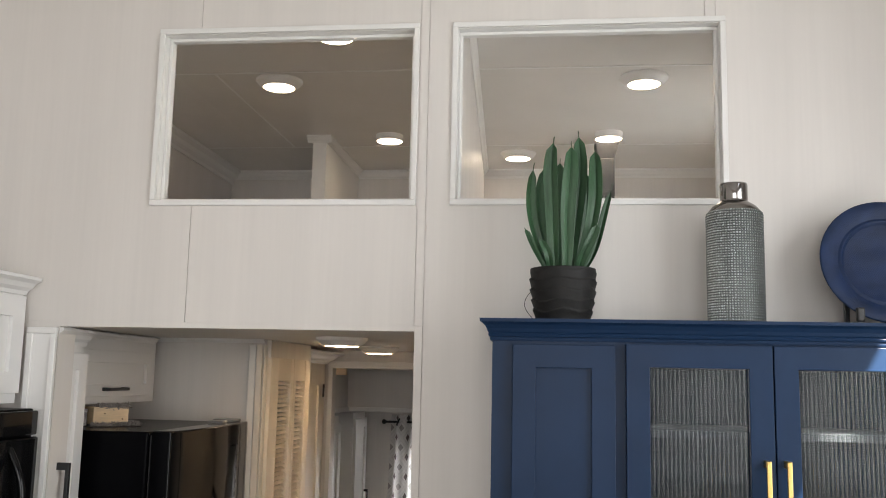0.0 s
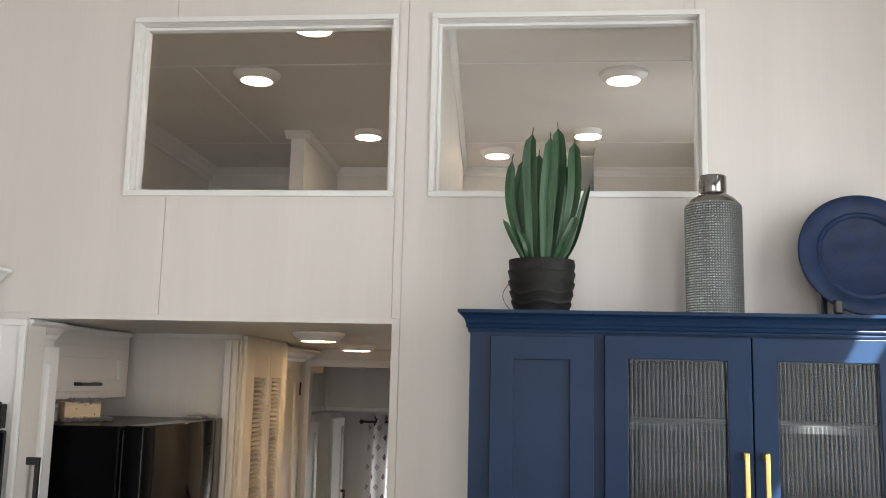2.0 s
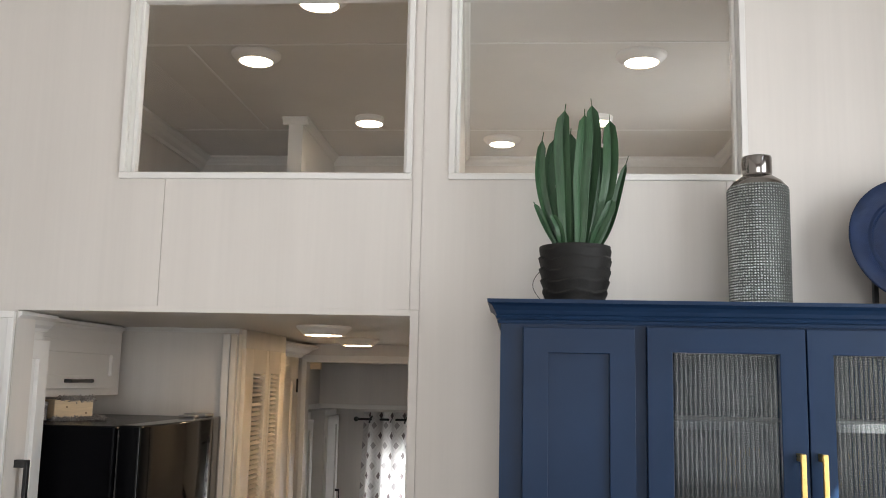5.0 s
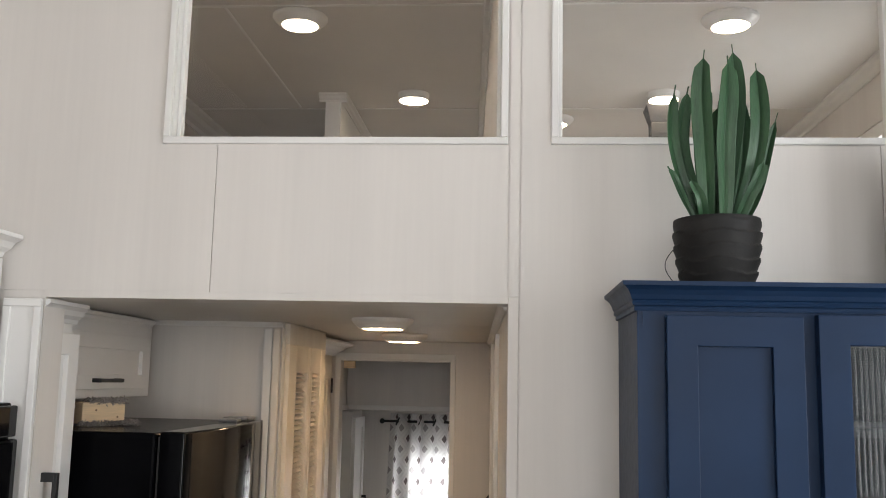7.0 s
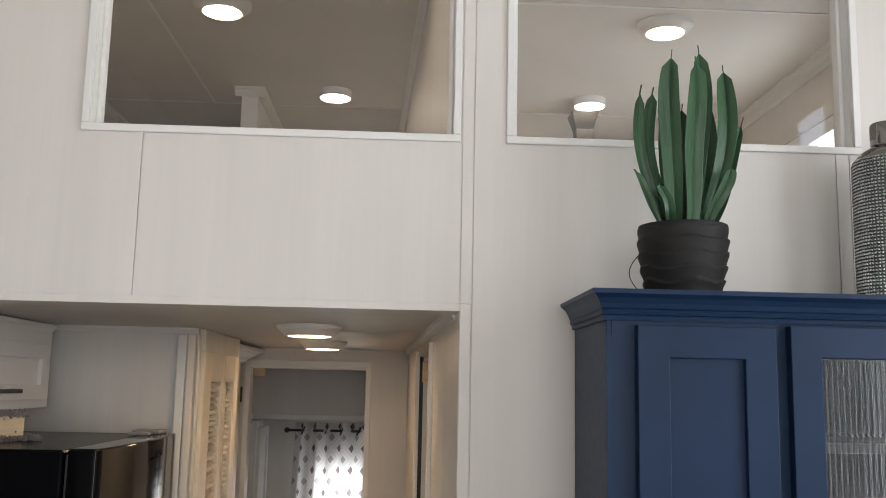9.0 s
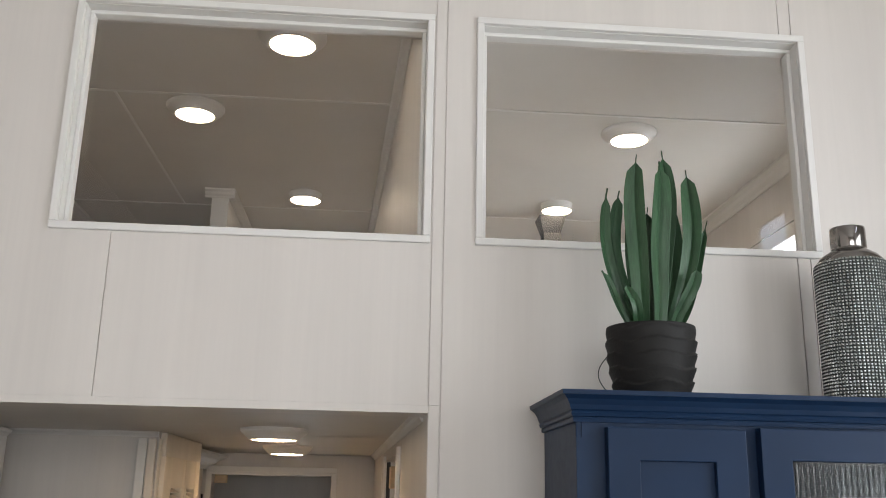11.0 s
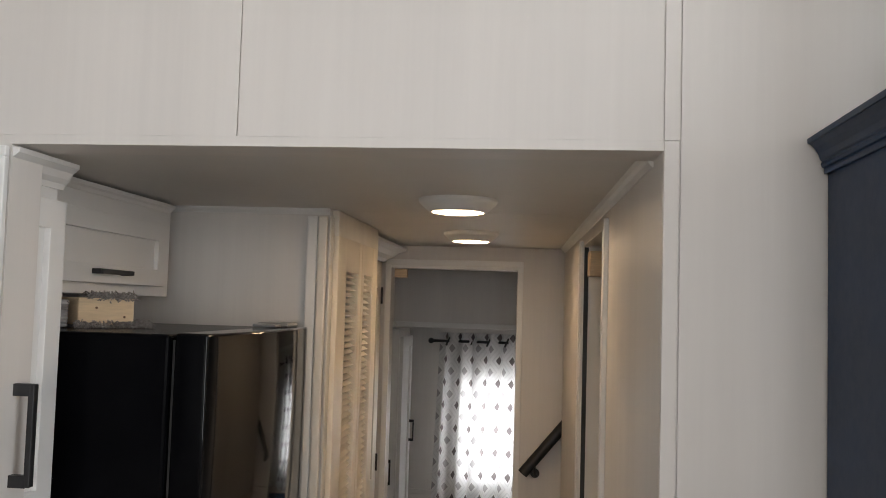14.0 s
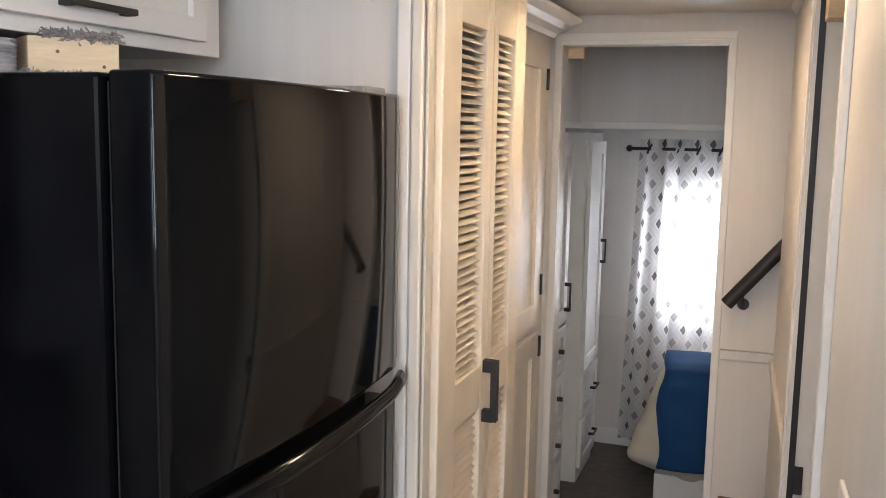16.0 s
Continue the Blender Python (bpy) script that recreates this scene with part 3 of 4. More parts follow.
def louvered_leaf(name, y0, y1, handle):
    d = thing(name, "cream louvered bifold closet door, closed" + (" with a black bar pull" if handle else ""), "door", (-0.982, y0, 0.0), "bifold closet doors")
    w = y1 - y0
    zs = (0.14, 1.054, 1.150, 1.872, 1.962)
    sl, sr = (0.105, 0.040) if handle else (0.034, 0.077)
    bm = bmesh.new()
    box(bm, 0, 0.032, 0, sl, 0, zs[4], 0.004)
    part("stile", bm, LOUVER, d)
    bm = bmesh.new()
    box(bm, 0, 0.032, w - sr, w, 0, zs[4], 0.004)
    part("stile", bm, LOUVER, d)
    for a, b in ((0, zs[0]), (zs[1], zs[2]), (zs[3], zs[4])):
        box_part("rail", (0.001, 0.031, sl, w - sr, a, b), LOUVER, d, 0.002)
    me = bpy.data.meshes.new("slat")
    bm = bmesh.new()
    box(bm, -0.0085, 0.0085, sl + 0.001, w - sr - 0.001, -0.0016, 0.0016, 0.0006, pose(0, 0, 0, 0, 32, 0))
    bm.to_mesh(me)
    bm.free()
    me.materials.append(LOUVER)
    for a, b in ((zs[0], zs[1]), (zs[2], zs[3])):
        k = round((b - a) / 0.0176)
        for i in range(k):
            s = new("slat", me)
            s.parent, s.location = d, (0.016, 0, a + (i + 0.5) * (b - a) / k)
    if handle:
        bar_handle(d, (0.032, w - 0.020, 1.020), (0.032, w - 0.020, 1.160), (1, 0, 0), BLACK, t=0.019, stand=0.034, label="black bar pull")
    return d


louvered_leaf("closet_door", 3.406, 3.722, True)
louvered_leaf("closet_door", 3.725, 3.976, False)


def shaker_door(parent, w, h, mat, name="door", stile=0.05, t=0.019, at=(0, 0, 0), turn=0.0, panel=None, label=""):
    """A shaker door in the plane x, z with its face toward -y, then turned about z."""
    m = pose(*at, 0, 0, turn)
    bm = bmesh.new()
    rings = []
    for x0, x1, z0, z1 in ((0, w, 0, h), (stile, w - stile, stile, h - stile)):
        for y in (-t, 0):
            rings.append([bm.verts.new((x, y, z)) for x, z in ((x0, z0), (x1, z0), (x1, z1), (x0, z1))])
    of, ob_, nf, nb = rings
    for i in range(4):
        j = (i + 1) % 4
        bm.faces.new((of[i], of[j], nf[j], nf[i]))
        bm.faces.new((ob_[j], ob_[i], nb[i], nb[j]))
        bm.faces.new((of[j], of[i], ob_[i], ob_[j]))
        bm.faces.new((nf[i], nf[j], nb[j], nb[i]))
    bmesh.ops.recalc_face_normals(bm, faces=bm.faces)
    soft = [e for e in bm.edges if all(v in of for v in e.verts) or all(v in nf for v in e.verts)]
    bmesh.ops.bevel(bm, geom=soft, offset=0.0014, segments=2, profile=0.5, affect="EDGES")
    if panel is None:
        box(bm, stile - 0.001, w - stile + 0.001, -t + 0.011, -0.003, stile - 0.001, h - stile + 0.001)
    bmesh.ops.transform(bm, matrix=m, verts=bm.verts)
    return part(name, bm, mat, parent, label)


# tall cabinet past the louvered doors
tall = thing("linen_cabinet", "tall white cabinet with black hinges at the end of the hall", "cabinet", (-1.065, 4.007, 0))
box_part("body", (-0.5, 0, 0, 0.71, 0.05, 1.99), CREAM, tall, 0.002)
shaker_door(tall, 0.56, 0.86, CREAM, stile=0.07, at=(0.001, 0.03, 1.06), turn=90)
shaker_door(tall, 0.56, 0.93, CREAM, stile=0.07, at=(0.001, 0.03, 0.10), turn=90)
for z in (1.79, 1.15, 0.95, 0.2):
    box_part("hinge", (0.012, 0.026, 0.592, 0.606, z, z + 0.065), BLACK, tall, 0.001, "black hinge")
bm = bmesh.new()
sweep(bm, [(p * 2.2, q * 1.0) for p, q in CROWN], (0, 0.0, 1.958), (0, 0.71, 1.958), (1, 0, 0))
part("crown", bm, WHITE, tall)


# ---- refrigerator ----
def refrigerator():
    f = thing("refrigerator", "glossy black top-freezer refrigerator with curved doors", "refrigerator", (-1.072, 2.632, 0))
    W, H = 0.705, 1.722
    box_part("cabinet_body", (-0.60, -0.002, 0, W, 0.04, H), FRIDGE_SIDE, f, 0.006, "textured black side panels")

    def door(name, z0, z1):
        bm = bmesh.new()
        k = 28
        prof = [(0.066 + 0.022 * math.sin(math.pi * (i / k)) ** 0.8 * (1 - 0.25 * i / k), 0.004 + (W - 0.008) * i / k) for i in range(k + 1)]
        pts = [(0.006, 0.004)] + prof + [(0.006, W - 0.004)]
        a = [bm.verts.new((x, y, z0)) for x, y in pts]
        b = [bm.verts.new((x, y, z1)) for x, y in pts]
        n = len(pts)
        for i in range(n):
            bm.faces.new((a[i], a[(i + 1) % n], b[(i + 1) % n], b[i]))
        bm.faces.new(a[::-1])
        bm.faces.new(b)
        bmesh.ops.recalc_face_normals(bm, faces=bm.faces)
        hard = [e for e in bm.edges if len(e.link_faces) == 2 and e.calc_face_angle() > 0.6]
        bmesh.ops.bevel(bm, geom=hard, offset=0.006, segments=3, profile=0.5, affect="EDGES")
        ob = part(name, bm, FRIDGE, f)
        ob.data.materials.append(FRIDGE_SIDE)
        for p in ob.data.polygons:
            p.use_smooth = abs(p.normal.z) < 0.5
            p.material_index = 1 if p.normal.y < -0.9 else 0
        return ob

    door("freezer_door", 1.224, H + 0.003)
    door("lower_door", 0.09, 1.174)
    # grip rail between the doors
    bm = bmesh.new()
    k = 26
    for z, r in ((1.192, 0.0125),):
        rings = []
        for i in range(k + 1):
            u = i / k
            x = 0.074 + 0.026 * math.sin(math.pi * u) ** 0.8 * (1 - 0.25 * u)
            y = 0.01 + (W - 0.012) * u
            lift = 0.014 * max(0.0, (u - 0.88) / 0.12) ** 2
            rings.append([bm.verts.new((x + r * math.cos(q) * 0.9, y, z + lift + r * 1.25 * math.sin(q))) for q in [2 * math.pi * j / 12 for j in range(12)]])
        for a, b in zip(rings, rings[1:]):
            for j in range(12):
                bm.faces.new((a[j], b[j], b[(j + 1) % 12], a[(j + 1) % 12]))
        bm.faces.new(rings[0])
        bm.faces.new(rings[-1][::-1])
    bmesh.ops.recalc_face_normals(bm, faces=bm.faces)
    part("grip", bm, FRIDGE, f, "glossy black curved grip", True)
    box_part("gasket", (0.0, 0.006, 0.012, W - 0.012, 0.09, H - 0.01), BLACK, f, 0.001)
    # grey here paints the reflection on the door's far end
    box_part("side_trim", (0.004, 0.062, W - 0.002, W + 0.010, 1.24, H - 0.02), GREY_HINGE, f, 0.003, "door's hinge side, coloured grey for its reflection")
    box_part("hinge", (0.02, 0.05, W + 0.0095, W + 0.016, H - 0.10, H - 0.06), BLACK, f, 0.002)
    box_part("hinge_cover", (-0.03, 0.045, W - 0.11, W - 0.02, H + 0.0035, H + 0.014), GREY_HINGE, f, 0.003, "silver hinge cover")
    box_part("hinge_cover", (-0.02, 0.035, W - 0.185, W - 0.135, H + 0.0035, H + 0.011), GREY_HINGE, f, 0.003, "silver hinge cover")
    for y in (0.06, W - 0.06):
        for x in (-0.55, -0.05):
            bm = bmesh.new()
            rod(bm, (x, y, 0), (x, y, 0.042), 0.02)
            part("foot", bm, BLACK, f)
    return f


refrigerator()

# cabinet over the refrigerator
over = thing("wall_cabinet", "white wall cabinet with one lift-up door above the refrigerator", "cabinet", (-1.370, 2.595, 1.790))
box_part("body", (-0.300, 0, 0, 0.722, 0, HALL_Z - 1.790 - 0.003), CABINET, over, 0.002)
shaker_door(over, 0.60, 0.150, CABINET, stile=0.040, at=(0.001, 0.052, 0.024), turn=90)
bar_handle(over, (0.020, 0.285, 0.048), (0.020, 0.43, 0.048), (1, 0, 0), BLACK, t=0.010, stand=0.026, label="black bar pull")
bm = bmesh.new()
sweep(bm, [(p * 0.7, q * 0.7) for p, q in SMALL_CROWN], (0, 0, 0.2295 - 0.0182), (0, 0.714, 0.2295 - 0.0182), (1, 0, 0))
part("crown", bm, CABINET, over)

# narrow spice cabinet at the opening
spice = thing("spice_cabinet", "narrow white wall cabinet with a black pull at the hall opening", "cabinet", (-1.266, 2.404, 1.37))
box_part("body", (-0.42, 0, 0, 0.176, 0.03, 0.643), CABINET, spice, 0.002)
shaker_door(spice, 0.168, 0.53, CABINET, stile=0.048, at=(0.001, 0.004, 0.045), turn=90)
bar_handle(spice, (0.020, 0.045, 0.115), (0.020, 0.045, 0.275), (1, 0, 0), BLACK, t=0.013, stand=0.036, label="black bar pull")
bm = bmesh.new()
sweep(bm, [(p * 0.7, q * 0.8) for p, q in CROWN], (0, -0.0, 0.598), (0, 0.186, 0.598), (1, 0, 0))
part("crown", bm, CABINET, spice)
bm = bmesh.new()
sweep(bm, [(0, 0), (0.014, 0), (0.026, 0.010), (0.026, 0.020), (0.016, 0.030), (0, 0.030)], (0, 0, 0), (0, 0.18, 0), (1, 0, 0))
part("light_rail", bm, CABINET, spice)

# ---- things on the refrigerator ----
crate = thing("planter_box", "small unpainted pine box with grey raffia trim on the refrigerator", "box", (-1.266, 2.905, 1.7225))
crate.rotation_euler = (0, 0, radians(57))
box_part("box_body", (-0.124, 0.0, 0.0, 0.075, 0.006, 0.060), PINE, crate, 0.002)


def raffia(x0, x1, y0, y1, z0, z1, n, seed):
    rng = random.Random(seed)
    bm = bmesh.new()
    for _ in range(n):
        c = Vector((rng.uniform(x0, x1), rng.uniform(y0, y1), rng.uniform(z0, z1)))
        d = Vector((rng.uniform(-1, 1), rng.uniform(-1, 1), rng.uniform(-0.5, 0.7))).normalized() * rng.uniform(0.008, 0.02)
        rod(bm, c - d / 2, c + d / 2, rng.uniform(0.0008, 0.0016), 5)
    return part("raffia_trim", bm, RAFFIA, crate, "frayed grey raffia trim")


for kx, kz in ((-0.085, 0.040), (-0.022, 0.022), (-0.055, 0.012)):
    bm = bmesh.new()
    rod(bm, (kx, -0.0006, kz), (kx, 0.002, kz), 0.0026, 12)
    part("knot", bm, TREAD, crate, "dark wood knot")
raffia(-0.10, 0.002, -0.006, 0.03, 0.056, 0.070, 380, 3)
raffia(-0.135, 0.0, -0.014, -0.002, 0.002, 0.010, 170, 4)
raffia(0.004, 0.03, -0.03, 0.06, 0.002, 0.014, 200, 5)
roll = thing("ribbon_roll", "small roll of grey striped ribbon beside the pine box", "ribbon", (-1.378, 2.790, 1.722))
bm = bmesh.new()
lathe(bm, [(0.020, 0.001), (0.025, 0.003)] + [(0.026 + 0.0012 * math.sin(k * 1.9), 0.004 + 0.050 * k / 24) for k in range(25)] + [(0.024, 0.0555), (0.010, 0.056)], 40)
part("wound_ribbon", bm, RIBBON, roll, "grey striped ribbon", True)
bm = bmesh.new()
tube(bm, [Vector((0.027 * math.cos(a), 0.027 * math.sin(a), 0.052 - 0.006 * a)) for a in [0.3 * k for k in range(9)]], 0.0018, 6)
part("loose_end", bm, RAFFIA, roll)

# ---- kitchen corner ----
end_panel = thing("end_panel", "white recessed-panel filler beside the hall opening", "panel", (-1.33, 2.396, 0), kind="structure")
frame_part("panel_frame", end_panel, CABINET, 0.0, 0.085, 0, 2.012, -0.012, 0, 0.017, 0.002)
box_part("panel_field", (0.016, 0.070, -0.006, 0, 0.016, 1.996), CABINET, end_panel)
kit = thing("wall_cabinet", "white shaker wall cabinet with a crown above the microwave", "cabinet", (-1.348, 1.62, 1.805))
box_part("body", (-0.353, 0, 0, 0.765, 0, 0.297), CABINET, kit, 0.002)
shaker_door(kit, 0.372, 0.262, CABINET, stile=0.057, at=(0.001, 0.376, 0.027), turn=90)
shaker_door(kit, 0.36, 0.262, CABINET, stile=0.057, at=(0.001, 0.008, 0.027), turn=90)
bm = bmesh.new()
sweep(bm, [(p * 1.1, q * 0.85) for p, q in CROWN], (0, -0.02, 0.294), (0, 0.768, 0.294), (1, 0, 0))
part("crown", bm, CABINET, kit)


def microwave():
    m = thing("microwave", "black over-range microwave with a curved handle", "microwave", (-1.285, 1.64, 1.42))
    box_part("body", (-0.39, 0, 0, 0.735, 0, 0.373), FRIDGE_SIDE, m, 0.004)
    box_part("door", (0, 0.022, 0.002, 0.733, 0.005, 0.300), FRIDGE, m, 0.006, "black glass door")
    box_part("vent_strip", (0, 0.016, 0.002, 0.733, 0.304, 0.368), FRIDGE, m, 0.004)
    bm = bmesh.new()
    k = 18
    pts = [Vector((0.020 + 0.045 * math.sin(math.pi * i / k), 0.60, 0.03 + 0.25 * i / k)) for i in range(k + 1)]
    tube(bm, pts, 0.009, 14)
    part("handle", bm, FRIDGE, m, "curved glossy black handle", True)


microwave()


# ---- hutch ----
def hutch():
    h = thing("hutch", "navy blue painted hutch with reeded glass doors and brass pulls", "hutch", (-0.026, 2.117, 0))
    W, D, T = 1.20, 0.272, 1.99
    box_part("side_panel", (-0.009, 0.018, 0, D, 0, T), BLUE, h, 0.0015)
    box_part("side_panel", (W - 0.018, W, 0, D, 0, T), BLUE, h, 0.0015)
    box_part("back_panel", (0.018, W - 0.018, D - 0.008, D, 0, T), BLUE_IN, h)
    box_part("top_panel", (0.0, W, -0.0, D, T, T + 0.045), BLUE, h, 0.001)
    box_part("divider", (0.262, 0.280, 0.0, D - 0.009, 0.05, T - 0.001), BLUE, h)
    box_part("divider", (0.940, 0.958, 0.0, D - 0.009, 0.05, T - 0.001), BLUE, h)
    box_part("bottom_panel", (0.018, W - 0.018, 0, D - 0.009, 0.03, 0.05), BLUE, h)
    # face frame
    bm = bmesh.new()
    for a, b in ((-0.009, 0.042), (0.262, 0.296), (0.598, 0.612), (0.925, 0.960), (W - 0.042, W)):
        box(bm, a, b, -0.002, 0.0, 0, T - 0.03)
    box(bm, 0, W, -0.002, 0.0, T - 0.03, T + 0.01)
    part("face_frame", bm, BLUE, h)
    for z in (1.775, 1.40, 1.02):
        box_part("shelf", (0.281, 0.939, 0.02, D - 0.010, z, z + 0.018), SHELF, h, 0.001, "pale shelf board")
    z0 = 0.55
    hh = 1.976 - z0
    shaker_door(h, 0.228, hh, BLUE, stile=0.052, t=0.020, at=(0.038, -0.002, z0))
    shaker_door(h, 0.228, hh, BLUE, stile=0.052, t=0.020, at=(0.960, -0.002, z0))
    for x0, hx in ((0.290, 0.300), (0.608, 0.024)):
        d = shaker_door(h, 0.315, hh + 0.004, BLUE, stile=0.051, t=0.020, at=(x0, -0.002, z0), panel=False)
        bm = bmesh.new()
        gx0, gx1, gz0, gz1 = x0 + 0.046, x0 + 0.269, z0 + 0.046, z0 + hh - 0.042
        per, step = 0.0092, 8
        n = round((gx1 - gx0) / per) * step
        front, back = [], []
        for i in range(n + 1):
            x = gx0 + (gx1 - gx0) * i / n
            y = -0.0120 - 0.0034 * abs(math.sin(math.pi * i / step))
            front.append((bm.verts.new((x, y, gz0)), bm.verts.new((x, y, gz1))))
            back.append((bm.verts.new((x, -0.009, gz0)), bm.verts.new((x, -0.009, gz1))))
        for i in range(n):
            bm.faces.new((front[i][0], front[i + 1][0], front[i + 1][1], front[i][1]))
            bm.faces.new((back[i + 1][0], back[i][0], back[i][1], back[i + 1][1]))
            bm.faces.new((front[i][1], front[i + 1][1], back[i + 1][1], back[i][1]))
            bm.faces.new((front[i + 1][0], front[i][0], back[i][0], back[i + 1][0]))
        for i in (0, n):
            bm.faces.new((front[i][0], front[i][1], back[i][1], back[i][0]))
        bmesh.ops.recalc_face_normals(bm, faces=bm.faces)
        g = part("reeded_pane", bm, REEDED, d, "fluted clear glass pane")
        g.visible_shadow = False
        bar_handle(d, (x0 + hx - 0.005, -0.022, 1.73 - 0.36), (x0 + hx - 0.005, -0.022, 1.735), (0, -1, 0), BRASS, t=0.010, stand=0.030, label="brass bar pull")
    # crown, mitred at the front corners
    prof = [(0, 0), (0.006, 0), (0.007, 0.004), (0.006, 0.008), (0.010, 0.009), (0.012, 0.013), (0.010, 0.017), (0.013, 0.019), (0.016, 0.026), (0.022, 0.034), (0.031, 0.040), (0.034, 0.040), (0.035, 0.047), (0, 0.047)]
    bm = bmesh.new()
    rings = []
    for cx, cy, ox, oy in ((-0.009, D - 0.0, -0.8, 0), (-0.009, 0, -0.8, -1), (W, 0, 1, -1), (W, D - 0.0, 1, 0)):
        rings.append([bm.verts.new((cx + ox * p, cy + oy * p, T - 0.006 + q * 1.05)) for p, q in prof])
    for a, b in zip(rings, rings[1:]):
        for i in range(len(prof)):
            j = (i + 1) % len(prof)
            bm.faces.new((a[i], a[j], b[j], b[i]))
    bm.faces.new(rings[0])
    bm.faces.new(rings[-1][::-1])
    bmesh.ops.recalc_face_normals(bm, faces=bm.faces)
    part("crown", bm, BLUE, h)
    return h


hutch()
HT = 2.0355


def plant():
    p = thing("potted_plant", "artificial snake plant in a wavy charcoal pot on the hutch", "plant", (0.126, 2.215, HT))
    bm = bmesh.new()
    seg, rows, H = 96, 56, 0.125
    rings = []
    for j in range(rows + 1):
        v = j / rows
        ring = []
        for i in range(seg):
            a = 2 * math.pi * i / seg
            base = 0.064 + 0.014 * math.sin(min(1.0, v * 1.25) * math.pi / 2)
            ph = v * 5.2 + 0.16 * math.sin(a * 5 + j * 0.02) + 0.07 * math.sin(a * 3 + 1.3)
            f = ph - math.floor(ph)
            r = base + 0.0048 * (f ** 1.5 - 0.4) * min(1, v * 8) * min(1, (1 - v) * 9)
            ring.append(bm.verts.new((r * math.cos(a), r * math.sin(a), H * v)))
        rings.append(ring)
    for rr, zz in ((0.073, H), (0.072, H - 0.012)):
        rings.append([bm.verts.new((rr * math.cos(2 * math.pi * i / seg), rr * math.sin(2 * math.pi * i / seg), zz)) for i in range(seg)])
    for a, b in zip(rings, rings[1:]):
        for i in range(seg):
            bm.faces.new((a[i], a[(i + 1) % seg], b[(i + 1) % seg], b[i]))
    bm.faces.new(rings[0][::-1])
    part("pot", bm, POT, p, "charcoal pot with carved wavy ridges", True)
    bm = bmesh.new()
    lathe(bm, [(0.071, H - 0.014), (0.05, H - 0.008), (0.01, H - 0.006)], 40)
    part("soil", bm, SOIL, p)
    # leaves: foot, the point half way, tip, half width
    spec = [
        ((-0.014, -0.014), (-0.026, -0.030, 0.265), (-0.022, -0.026, 0.445), 0.0185),
        ((0.004, -0.024), (0.012, -0.038, 0.260), (0.014, -0.034, 0.432), 0.0185),
        ((0.012, 0.008), (0.034, 0.006, 0.280), (0.038, 0.002, 0.468), 0.0165),
        ((0.020, -0.010), (0.071, -0.022, 0.262), (0.078, -0.016, 0.425), 0.0165),
        ((-0.002, 0.002), (-0.066, 0.000, 0.212), (-0.072, 0.000, 0.388), 0.0125),
        ((-0.010, 0.020), (-0.018, 0.034, 0.260), (-0.010, 0.030, 0.405), 0.0160),
        ((0.016, 0.018), (0.052, 0.026, 0.230), (0.052, 0.030, 0.385), 0.0160),
        ((0.026, 0.000), (0.074, 0.004, 0.175), (0.122, 0.010, 0.335), 0.0090),
        ((-0.030, -0.008), (-0.062, -0.020, 0.165), (-0.096, -0.030, 0.222), 0.0075),
        ((0.028, -0.008), (0.052, -0.030, 0.165), (0.078, -0.040, 0.232), 0.0125),
        ((-0.024, -0.014), (-0.036, -0.036, 0.150), (-0.050, -0.046, 0.195), 0.0090),
        ((0.002, 0.026), (0.014, 0.046, 0.230), (0.020, 0.052, 0.370), 0.0150),
        ((-0.004, -0.006), (-0.052, 0.016, 0.240), (-0.048, 0.020, 0.390), 0.0140),
    ]
    for k, (foot, bow, tip, half) in enumerate(spec):
        a, b = Vector((foot[0], foot[1], H - 0.03)), Vector(tip)
        c = Vector(bow) * 2 - (a + b) / 2
        n = 22
        bm = bmesh.new()
        rows = []
        turn = -math.pi / 2 + (k * 37 % 50 - 25) * 0.018
        side = Vector((math.sin(-turn), math.cos(turn), 0)).normalized()
        face = Vector((side.y, -side.x, 0))
        for i in range(n + 1):
            u = i / n
            q = a * (1 - u) ** 2 + c * 2 * u * (1 - u) + b * u ** 2
            w = half * (0.45 + 0.55 * math.sin(min(1, u * 1.5) * math.pi / 2)) * (1 - max(0, (u - 0.70) / 0.30) ** 2.0) ** 0.5 + 0.0007
            if u > 0.945:
                w = 0.0009
            q = q + side * 0.0045 * u * math.sin(u * 6.5 + k * 1.7)
            curl = 0.003 * math.sin(u * 8 + k)
            cols = []
            for s in (-1.0, -0.93, -0.5, -0.06, 0.0, 0.06, 0.5, 0.93, 1.0):
                cup = 0.38 * w * (abs(s) ** 1.4) - (0.0016 if abs(s) < 0.01 else 0)
                cols.append((q + side * (w * s) + face * (cup + curl), q + side * (w * s) + face * (cup + curl) - face * 0.0022 * (1 - abs(s) * 0.6)))
            rows.append([(bm.verts.new(f), bm.verts.new(g)) for f, g in cols])
        m = len(rows[0])
        for r0, r1 in zip(rows, rows[1:]):
            for j in range(m - 1):
                bm.faces.new((r0[j][0], r0[j + 1][0], r1[j + 1][0], r1[j][0]))
                bm.faces.new((r0[j + 1][1], r0[j][1], r1[j][1], r1[j + 1][1]))
            bm.faces.new((r0[0][0], r1[0][0], r1[0][1], r0[0][1]))
            bm.faces.new((r0[-1][0], r0[-1][1], r1[-1][1], r1[-1][0]))
        top = rows[-1]
        for j in range(m - 1):
            bm.faces.new((top[j][0], top[j + 1][0], top[j + 1][1], top[j][1]))
        bmesh.ops.recalc_face_normals(bm, faces=bm.faces)
        part("leaf", bm, LEAF, p, smooth=True)
    # loose wire at the back of the pot
    bm = bmesh.new()
